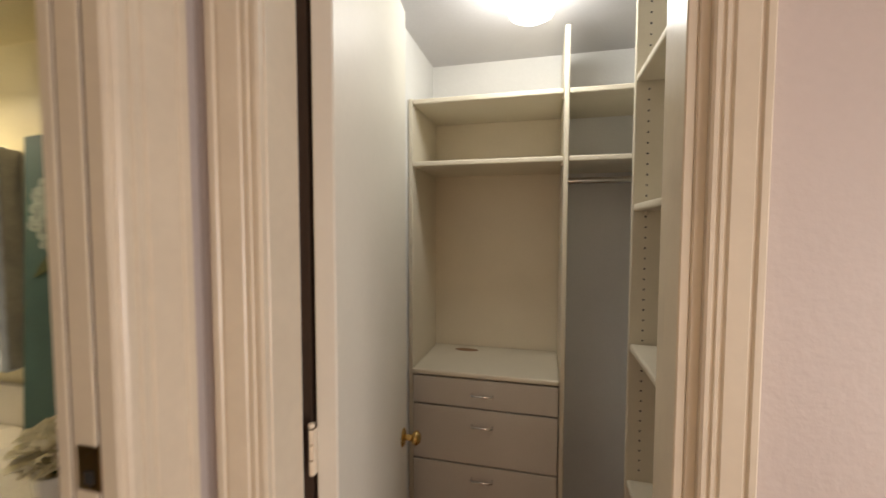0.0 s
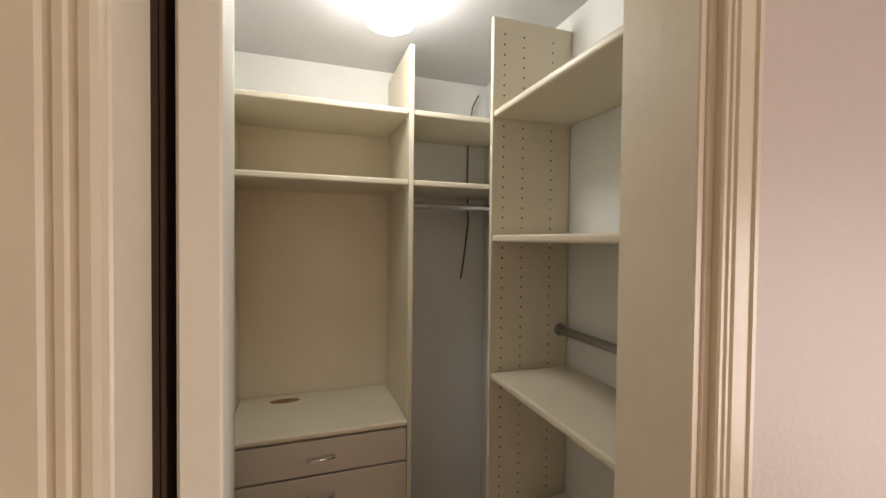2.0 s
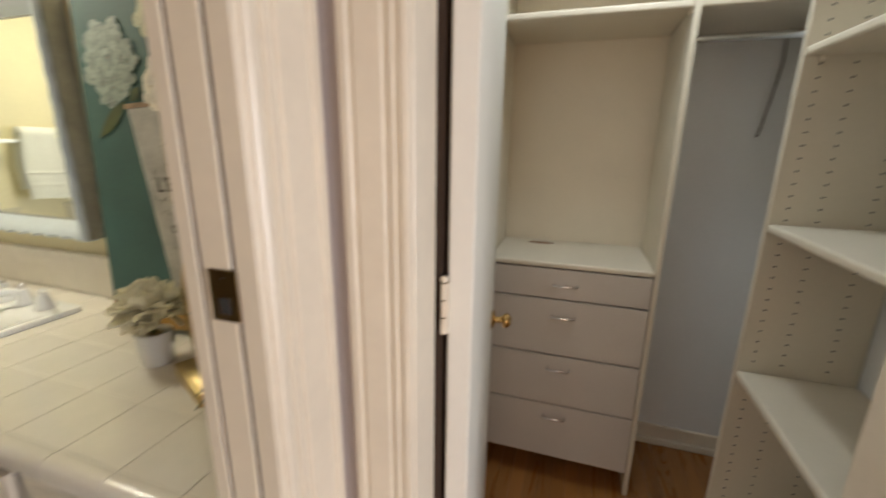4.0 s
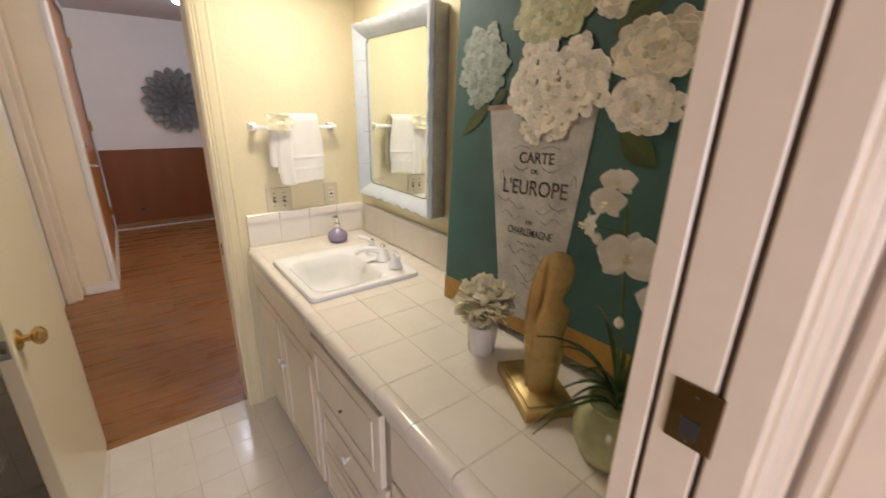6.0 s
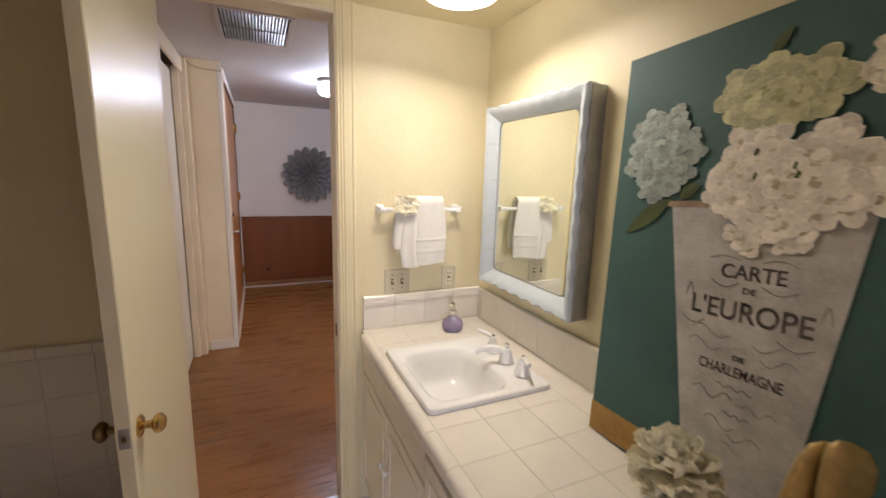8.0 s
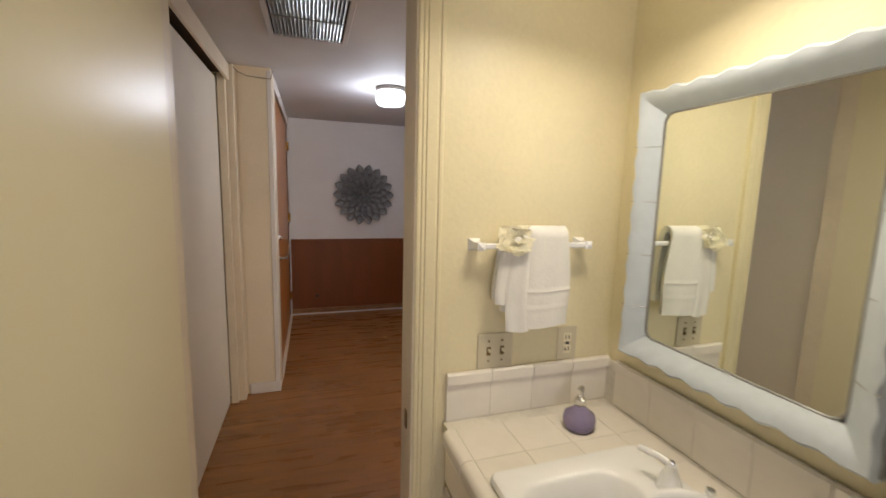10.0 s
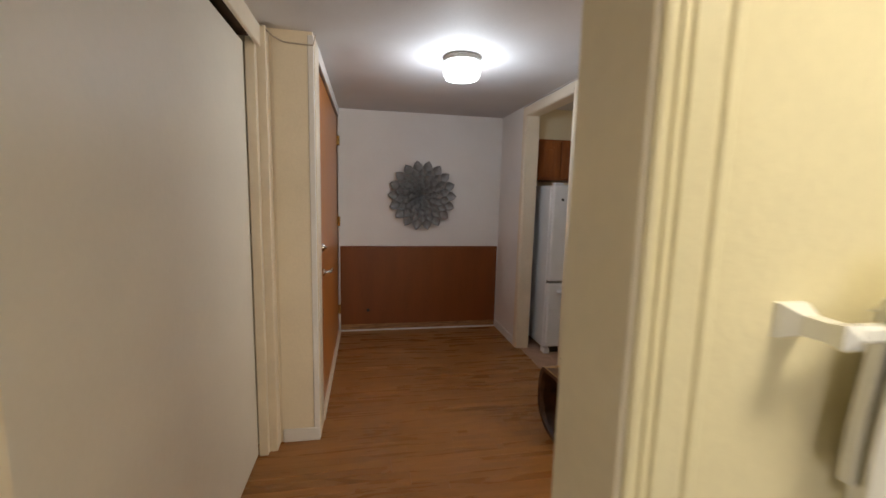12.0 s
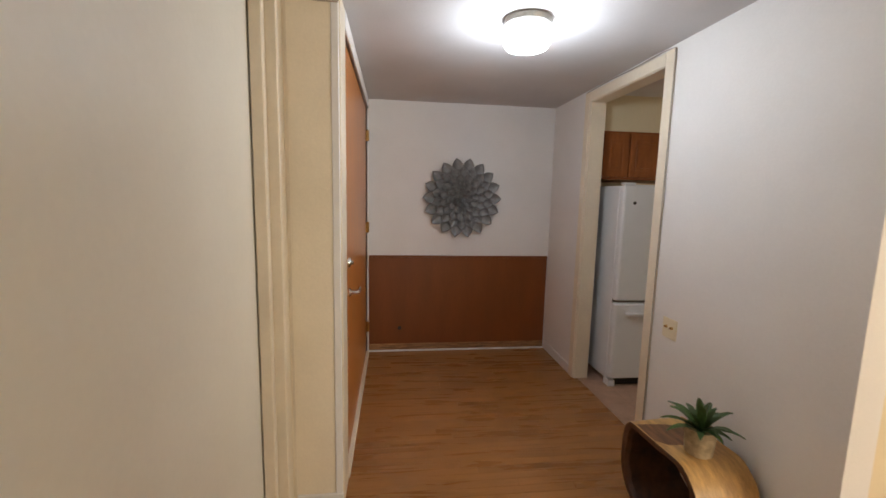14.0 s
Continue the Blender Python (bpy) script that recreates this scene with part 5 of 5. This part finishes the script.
def zinc_petal(L, W):
    bm = bmesh.new()
    rows = []
    for i in range(8):
        f = i / 7
        w = W * (0.45 + 0.9 * f) * (1 if f < 0.55 else max(0.0, 1 - ((f - 0.55) / 0.45) ** 1.45)) * 0.5
        z = 0.10 * L * math.sin(math.pi * f) * 0.5
        rows.append([bm.verts.new((L * f, s * w, z + 0.16 * W * abs(s) ** 2)) for s in (-1, -0.5, 0, 0.5, 1)])
    fs = []
    for a, b in zip(rows, rows[1:]):
        for j in range(4):
            fs.append(bm.faces.new((a[j], a[j + 1], b[j + 1], b[j])))
    bmesh.ops.remove_doubles(bm, verts=bm.verts, dist=0.0002)
    bmesh.ops.solidify(bm, geom=list(bm.faces), thickness=0.0025)
    return bm


for count, r0, L, W, tilt, z, ph in ((18, 0.205, 0.185, 0.118, 10, 0.010, 0), (18, 0.150, 0.165, 0.105, 15, 0.022, 10), (15, 0.105, 0.145, 0.094, 20, 0.034, 3), (12, 0.065, 0.115, 0.082, 26, 0.046, 8), (8, 0.03, 0.09, 0.072, 34, 0.056, 0), (5, 0.008, 0.065, 0.058, 44, 0.064, 20)):
    first = None
    for k in range(count):
        m = pose(0, 0, 0, 0, 0, 360 * k / count + ph) @ pose(r0, 0, z, 0, -tilt, 0)
        if first is None:
            first = part("petal", zinc_petal(L, W), M_METALFLOWER, wf, "", True)
            ob = first
        else:
            ob = new("petal", first.data)
            ob.parent = wf
        ob.matrix_local = m
part("backplate", lathe([(0, 0.014), (0.25, 0.010), (0.25, 0.002), (0, 0.002)], 32), M_METALFLOWER, wf)

hsw = thing("switch_plate", "ivory double switch plate on the hall wall", "light switch", (-4.03, 2.385, 0.825))
part("plate", box(-0.058, 0.058, -0.006, 0, -0.058, 0.058, 0.003, 2), M_IVORYPL, hsw)
for x in (-0.023, 0.023):
    part("toggle", lathe([(0, 0.014), (0.006, 0.013), (0.008, 0.008), (0.009, 0)], 14, m=pose(x, -0.006, 0.008, 90)), M_BRASS, hsw, "round brass switch button", True)

# hollow log stool, its axis across the hall
stool = thing("log_stool", "hollow polished log side table with a flat top", "side table", (-3.57, 2.035, 0.0), 4)


def log_loop(y, scale, rough=0.0, seed=0):
    """A rounded outline with a flat top: half-width 0.23, height 0.42."""
    rnd = random.Random(seed)
    pts = []
    n = 44
    for k in range(n):
        a = 2 * math.pi * k / n
        e = 0.5 if math.cos(a) < 0 < math.sin(a) else 0.9
        x = 0.256 * math.copysign(abs(math.cos(a)) ** e, math.cos(a))
        z = 0.228 * math.copysign(abs(math.sin(a)) ** e, math.sin(a))
        z = min(z, 0.202)
        w = 1 + rough * rnd.uniform(-1, 1)
        pts.append((x * scale * w, y, 0.228 + z * scale * w))
    return pts


Y1 = 0.305
part("outer", loft([log_loop(0.012, 0.985), log_loop(0.0, 1), log_loop(0.1, 1), log_loop(Y1, 1)], cap=False), M_LOGOUT, stool, "blond varnished outer face", True)
part("end_ring", loft([log_loop(0.001, 0.995), log_loop(-0.003, 0.97), log_loop(-0.002, 0.88, 0.03, 2), log_loop(0.02, 0.82, 0.04, 3)], cap=False), M_LOGIN, stool, "dark rough cut end", True)
part("hollow", loft([log_loop(0.02, 0.82, 0.04, 3), log_loop(0.12, 0.80, 0.06, 4), log_loop(0.22, 0.80, 0.06, 5), log_loop(Y1, 0.80, 0.04, 6)], cap=False), M_LOGIN, stool, "dark hollow core", True)
part("back_ring", loft([log_loop(Y1, 1), log_loop(Y1 + 0.002, 0.9), log_loop(Y1, 0.80, 0.04, 6)], cap=False), M_LOGIN, stool)
part("top_heartwood", flat_poly(bmesh.new(), [(-0.17, 0.01), (-0.03, 0.006), (0.01, 0.05), (0.03, 0.22), (0.0, 0.29), (-0.10, 0.26), (-0.15, 0.15)], 0.4295, 0.4307), mat("brown_heartwood", (0.20, 0.09, 0.035), 0.35, vary=0.2, scale=9, grain=40, stretch=(1, 5, 1)), stool, "dark heartwood patch on the top")

plant = thing("potted_plant", "small green succulent in a ribbed woven pot", "potted plant", (-3.50, 2.178, 0.431))
prof = [(0, 0), (0.052, 0)]
for k in range(15):
    prof += [(0.053 + 0.0006 * k + 0.003, 0.004 + 0.0075 * k), (0.053 + 0.0006 * k, 0.008 + 0.0075 * k)]
prof += [(0.062, 0.118), (0.057, 0.116), (0.054, 0.105), (0, 0.10)]
part("pot", lathe(prof, 32), M_BASKET, plant, "ribbed straw pot")
rnd = random.Random(9)
for k in range(26):
    bm = bmesh.new()
    L = rnd.uniform(0.12, 0.19)
    el = rnd.uniform(0.6, 1.5) if k > 8 else rnd.uniform(0.3, 0.6)
    rows = []
    for i in range(8):
        f = i / 7
        w = 0.017 * math.sin(math.pi * (0.12 + 0.85 * f)) ** 0.8
        x = L * f * math.cos(el) + 0.006
        z = 0.10 + L * (f * math.sin(el) + 0.35 * f - 0.55 * f * f)
        rows.append([bm.verts.new((x, s * w, z + abs(s) * 0.005)) for s in (-1, 0, 1)])
    for p, q in zip(rows, rows[1:]):
        for j in range(2):
            bm.faces.new((p[j], p[j + 1], q[j + 1], q[j]))
    bmesh.ops.transform(bm, matrix=pose(0, 0, 0, 0, 0, k * 137.5 + rnd.uniform(-10, 10)), verts=bm.verts)
    part("leaf", bm, M_LEAF, plant, "pointed green leaf", True)

wire = thing("bell_wire", "thin slack wire stapled along the hall corner", "wire")
part("wire", tube([(-3.75, 0.325, 2.40), (-3.80, 0.37, 2.365), (-3.838, 0.42, 2.352), (-3.838, 0.50, 2.348), (-3.832, 0.575, 2.345), (-3.835, 0.59, 2.40)], 0.004, 6), M_WHITECABLE, wire)
wire2 = thing("bell_wire", "thin wire tacked over the kitchen casing", "wire")
part("wire", tube([(-5.25, 2.376, 2.402), (-4.9, 2.372, 2.408), (-4.6, 2.374, 2.402), (-4.3, 2.372, 2.407), (-4.183, 2.374, 2.398), (-4.180, 2.374, 1.8), (-4.184, 2.374, 1.2), (-4.182, 2.374, 0.4), (-4.182, 2.374, 0.0)], 0.0035, 6), M_WHITECABLE, wire2)

# ---- kitchen seen through the opening ----
fr = thing("refrigerator", "white two-door refrigerator with a bottom freezer", "refrigerator", (-4.97, 2.60, 0))
part("body", box(-0.75, -0.075, 0.004, 0.746, 0.05, 1.66, 0.01, 2), M_FRIDGE, fr)
ud = part("upper_door", box(-0.07, 0, 0, 0.75, 0.735, 1.668, 0.02, 4), M_FRIDGE, fr, "white upper door")
ld = part("freezer_door", box(-0.07, 0, 0, 0.75, 0.075, 0.715, 0.02, 4), M_FRIDGE, fr, "white freezer door")
part("gasket", box(-0.076, -0.06, 0.012, 0.738, 0.08, 1.65), M_GREYSIDE, fr)
part("handle", tube([(0.0, 0.10, 0.635), (0.035, 0.12, 0.64), (0.05, 0.20, 0.645), (0.055, 0.40, 0.648), (0.05, 0.58, 0.645), (0.0, 0.66, 0.635)], 0.017, 12), M_FRIDGE, ld, "", True)
part("badge", lathe([(0, 0.003), (0.013, 0.003), (0.014, 0)], 20, m=pose(0.0, 0.095, 1.525, 0, 90)), M_BLACK, ud, "small round dark badge")
part("hinge_cap", box(-0.08, -0.005, 0.01, 0.10, 1.668, 1.685, 0.006, 2), M_FRIDGE, fr)
part("toe_grille", box(-0.12, -0.055, 0.06, 0.69, 0.0, 0.07), M_BLACK, fr)
for yy in (0.0, 0.69):
    part("foot", box(-0.11, -0.02, yy, yy + 0.06, 0.0, 0.055, 0.008, 2), M_FRIDGE, fr)

cab = thing("wall_cabinet", "reddish oak cabinet over the refrigerator", "cabinet", (-5.30, 2.56, 1.72))
part("body", box(-0.60, -0.02, 0, 0.95, 0, 0.405), M_CABWOOD, cab)
for y0, y1 in ((0.02, 0.245), (0.262, 0.60), (0.615, 0.94)):
    d = part("cabinet_door", box(-0.02, 0, y0, y1, 0.02, 0.385, 0.004, 2), M_CABWOOD, cab, "raised panel oak door")
    for a, b, c, e in ((y0 + 0.05, y1 - 0.05, 0.07, 0.085), (y0 + 0.05, y1 - 0.05, 0.32, 0.335), (y0 + 0.05, y0 + 0.062, 0.085, 0.32), (y1 - 0.062, y1 - 0.05, 0.085, 0.32)):
        part("moulding", box(0, 0.006, a, b, c, e, 0.002, 1), M_CABWOOD, d)
    part("raised_panel", box(-0.002, 0.005, y0 + 0.075, y1 - 0.075, 0.10, 0.305, 0.004, 2), M_CABWOOD, d)
wall("soffit_kitchen", -5.93, -5.32, 2.50, 3.6, 2.126, H, M_LIVING, "cream soffit over the kitchen cabinets")

# console table glimpsed in the living room
con = thing("iron_console", "bronze wrought iron console table with clover scrolls", "console table", (-3.06, 2.95, 0))
M_IRON = mat("bronze_iron", (0.26, 0.19, 0.09), 0.45, 0.6, vary=0.15, bump=0.03)
part("top", box(0, 0.30, 0, 0.9, 0.735, 0.76, 0.005, 2), M_IRON, con)
for x in (0.015, 0.285):
    for yy in (0.015, 0.885):
        part("leg", box(x - 0.011, x + 0.011, yy - 0.011, yy + 0.011, 0, 0.735, 0.002, 1), M_IRON, con)
loop = []
for k in range(49):
    a = 2 * math.pi * k / 48
    r = 0.085 + 0.035 * abs(math.cos(2 * a))
    loop.append((0.15 + r * math.cos(a), 0.015, 0.42 + r * math.sin(a) * 1.2))
part("scroll", tube(loop, 0.006, 8), M_IRON, con, "clover scroll", True)
part("brace", tube([(0.015, 0.015, 0.66), (0.08, 0.015, 0.62), (0.15, 0.015, 0.61), (0.22, 0.015, 0.62), (0.285, 0.015, 0.66)], 0.005, 8), M_IRON, con, "", True)

# window of the dressing room
win = setting(new("window_1"), "daylit dressing room window", "window")
win.location = (0, 0, 0)
for a, b, c, e in ((0.5, 2.1, 0.65, 0.70), (0.5, 2.1, 2.0, 2.05), (0.5, 0.55, 0.70, 2.0), (2.05, 2.1, 0.70, 2.0), (1.28, 1.32, 0.70, 2.0)):
    part("window_frame", box(a, b, -2.58, -2.53, c, e, 0.003, 1), M_CREAM, win)

# added living room window, out of view, to hold the fill lamp
win2 = setting(new("added_window"), "added living room window, out of view", "window")
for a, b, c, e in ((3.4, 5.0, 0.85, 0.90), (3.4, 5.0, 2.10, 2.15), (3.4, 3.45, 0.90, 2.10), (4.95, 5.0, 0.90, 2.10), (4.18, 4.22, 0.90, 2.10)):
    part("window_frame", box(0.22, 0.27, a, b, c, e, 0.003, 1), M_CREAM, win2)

# ---- pieces of floors and tiled surfaces ----
def shared(name, me, parent, m):
    ob = new(name, me)
    ob.parent = parent
    ob.matrix_local = m
    return ob


def piece_mesh(name, sx, sy, sz, bevel, material):
    bm = box(0, sx, 0, sy, -sz, 0)
    if bevel:
        es = [e for e in bm.edges if all(v.co.z > -1e-6 for v in e.verts)]
        bmesh.ops.bevel(bm, geom=es, offset=bevel, segments=1, affect="EDGES")
    me = bpy.data.meshes.new(name)
    bmesh.ops.recalc_face_normals(bm, faces=bm.faces)
    bm.to_mesh(me)
    bm.free()
    me.materials.append(material)
    return me


def boards(parent, x0, x1, y0, y1, w, lengths, seed):
    """Strip boards that run along y."""
    rnd = random.Random(seed)
    cache = {}
    x = x0
    while x < x1 - 0.01:
        ww = min(w, x1 - x)
        y = y0
        if lengths:
            cut = rnd.uniform(0.3, 1.0) * lengths
        else:
            cut = y1 - y0
        while y < y1 - 0.001:
            L = min(round(cut, 1), y1 - y)
            if y1 - y - L < 0.25:
                L = y1 - y
            key = (round(ww, 4), round(L, 4))
            if key not in cache:
                cache[key] = piece_mesh("board", ww - 0.0007, L - 0.0007, 0.006, 0.0006, M_FLOOR)
            shared("board", cache[key], parent, pose(x, y, 0))
            y += L
            cut = rnd.uniform(0.6, 1.0) * (lengths or 1)
        x += w


boards(floor_hall, -5.919, -1.75, 0.205, 2.42, 0.0572, 1.6, 3)
boards(floor_closet, 0.275, 1.395, 1.40, 2.83, 0.0572, 0, 4)

TILE = 0.1525
tm = piece_mesh("counter_tile", TILE - 0.0024, TILE - 0.0024, 0.008, 0.0009, M_TILE)
tm_cut = piece_mesh("counter_tile_cut", TILE - 0.0024, 0.10 - 0.003, 0.008, 0.0009, M_TILE)
nx0 = -0.262 - 9 * TILE
for i in range(12):
    x = nx0 + i * TILE
    for j in range(4):
        y = 1.2325 + j * TILE
        sy = TILE if j < 3 else 0.12
        if x + 0.02 < SX1 and x + TILE - 0.02 > SX0 and y < SY1 - 0.02 and y + sy > SY0 + 0.01:
            # tiles cut round the sink's opening
            spans = []
            if x < SX0 - 0.012:
                spans.append((x, SX0 + 0.004, y, y + sy))
            if x + TILE > SX1 + 0.012:
                spans.append((SX1 - 0.004, x + TILE, y, y + sy))
            for a, b, c, e in spans:
                shared("tile", piece_mesh("cut_tile", b - a - 0.003, e - c - 0.003, 0.008, 0.0009, M_TILE), counter, pose(a, c, CT + 0.0035))
            continue
        if j < 3:
            shared("tile", tm, counter, pose(x, y, CT + 0.0035))
        else:
            shared("tile", tm_cut, counter, pose(x, y, CT + 0.0035))
# rounded edge tiles
prof = [(0.0, -0.036)]
for k in range(8):
    a = radians(180 - 90 * k / 7)
    prof.append((0.018 + 0.018 * math.cos(a), 0.006 - 0.018 + 0.018 * math.sin(a)))
prof += [(0.030, 0.0065), (0.0385, 0.004), (0.0385, -0.036)]
edge_bm = extrude_profile(prof, None, TILE - 0.0024, m=frame_matrix((0, 0, 0), (0, 1, 0), (0, 0, 1)))
edge_me = bpy.data.meshes.new("edge_tile")
bmesh.ops.recalc_face_normals(edge_bm, faces=edge_bm.faces)
for f in edge_bm.faces:
    f.smooth = True
edge_bm.to_mesh(edge_me)
edge_bm.free()
edge_me.materials.append(M_TILE)
edge_me.set_sharp_from_angle(angle=radians(45))
for i in range(12):
    shared("edge_tile", edge_me, counter, pose(nx0 + i * TILE, 1.1925, CT - 0.001))

splash = thing("backsplash", "cream tiled backsplash with bullnose cap", "backsplash")
part("mortar", box(-1.688, 0.156, 1.8022, 1.814, CT, 1.02), M_GROUT, splash)
part("mortar", box(-1.689, -1.6782, 1.217, 1.802, CT, 1.02), M_GROUT, splash)
st = piece_mesh("splash_tile", TILE - 0.0024, 0.118, 0.008, 0.0009, M_TILE)
cap_bm = extrude_profile([(0, 0), (0.0, 0.030), (0.006, 0.036), (0.014, 0.036), (0.020, 0.030), (0.021, 0.0)], None, TILE - 0.002, m=frame_matrix((0, 0, 0), (0, 1, 0), (0, 0, 1)))
cap_me = bpy.data.meshes.new("cap_tile")
bmesh.ops.recalc_face_normals(cap_bm, faces=cap_bm.faces)
cap_bm.to_mesh(cap_me)
cap_bm.free()
cap_me.materials.append(M_TILE)
for i in range(12):
    x = nx0 + i * TILE
    if x > -1.69:
        shared("splash_tile", st, splash, frame_matrix((x, 1.801, CT + 0.006), (1, 0, 0), (0, 0, 1)))
        shared("cap_tile", cap_me, splash, pose(x, 1.794, CT + 0.124))
for j in range(4):
    y = 1.2165 + j * 0.1475
    shared("splash_tile", st, splash, frame_matrix((-1.677, y, CT + 0.006), (0, 1, 0), (0, 0, 1)) @ Matrix.Diagonal((0.967, 1, 1, 1)))
    shared("cap_tile", cap_me, splash, pose(-1.669, y, CT + 0.124, 0, 0, 90) @ Matrix.Diagonal((0.967, 1, 1, 1)))

# bathroom floor and wall tiles
ft = piece_mesh("floor_tile", 0.1490, 0.1490, 0.008, 0.001, M_TILE)
for i in range(10):
    for j in range(14):
        shared("tile", ft, floor_bath, pose(-1.75 + i * 0.152, -0.85 + j * 0.152, 0.003))
wt_wall = thing("wall_tiles", "white glazed tile wainscot on the bathroom wall", "wall tiles")
part("mortar", box(-1.69, -1.6802, -0.95, 0.41, 0.0, 0.945), M_GROUT, wt_wall)
wt = piece_mesh("wall_tile", 0.1485, 0.1485, 0.006, 0.001, M_TILE)
for i in range(8):
    for j in range(6):
        shared("tile", wt, wt_wall, frame_matrix((-1.679, 0.40 - (i + 1) * 0.1515, 0.012 + j * 0.1515), (0, 1, 0), (0, 0, 1)))
for i in range(8):
    shared("cap_tile", cap_me, wt_wall, pose(-1.669, 0.40 - (i + 1) * 0.1525, 0.925, 0, 0, 90))

# kitchen floor tiles
kt = piece_mesh("kitchen_tile", 0.198, 0.198, 0.008, 0.001, M_KFLOOR)
for i in range(10):
    for j in range(8):
        shared("tile", kt, floor_kitchen, pose(-5.92 + i * 0.2, 2.425 + j * 0.2, 0.002))
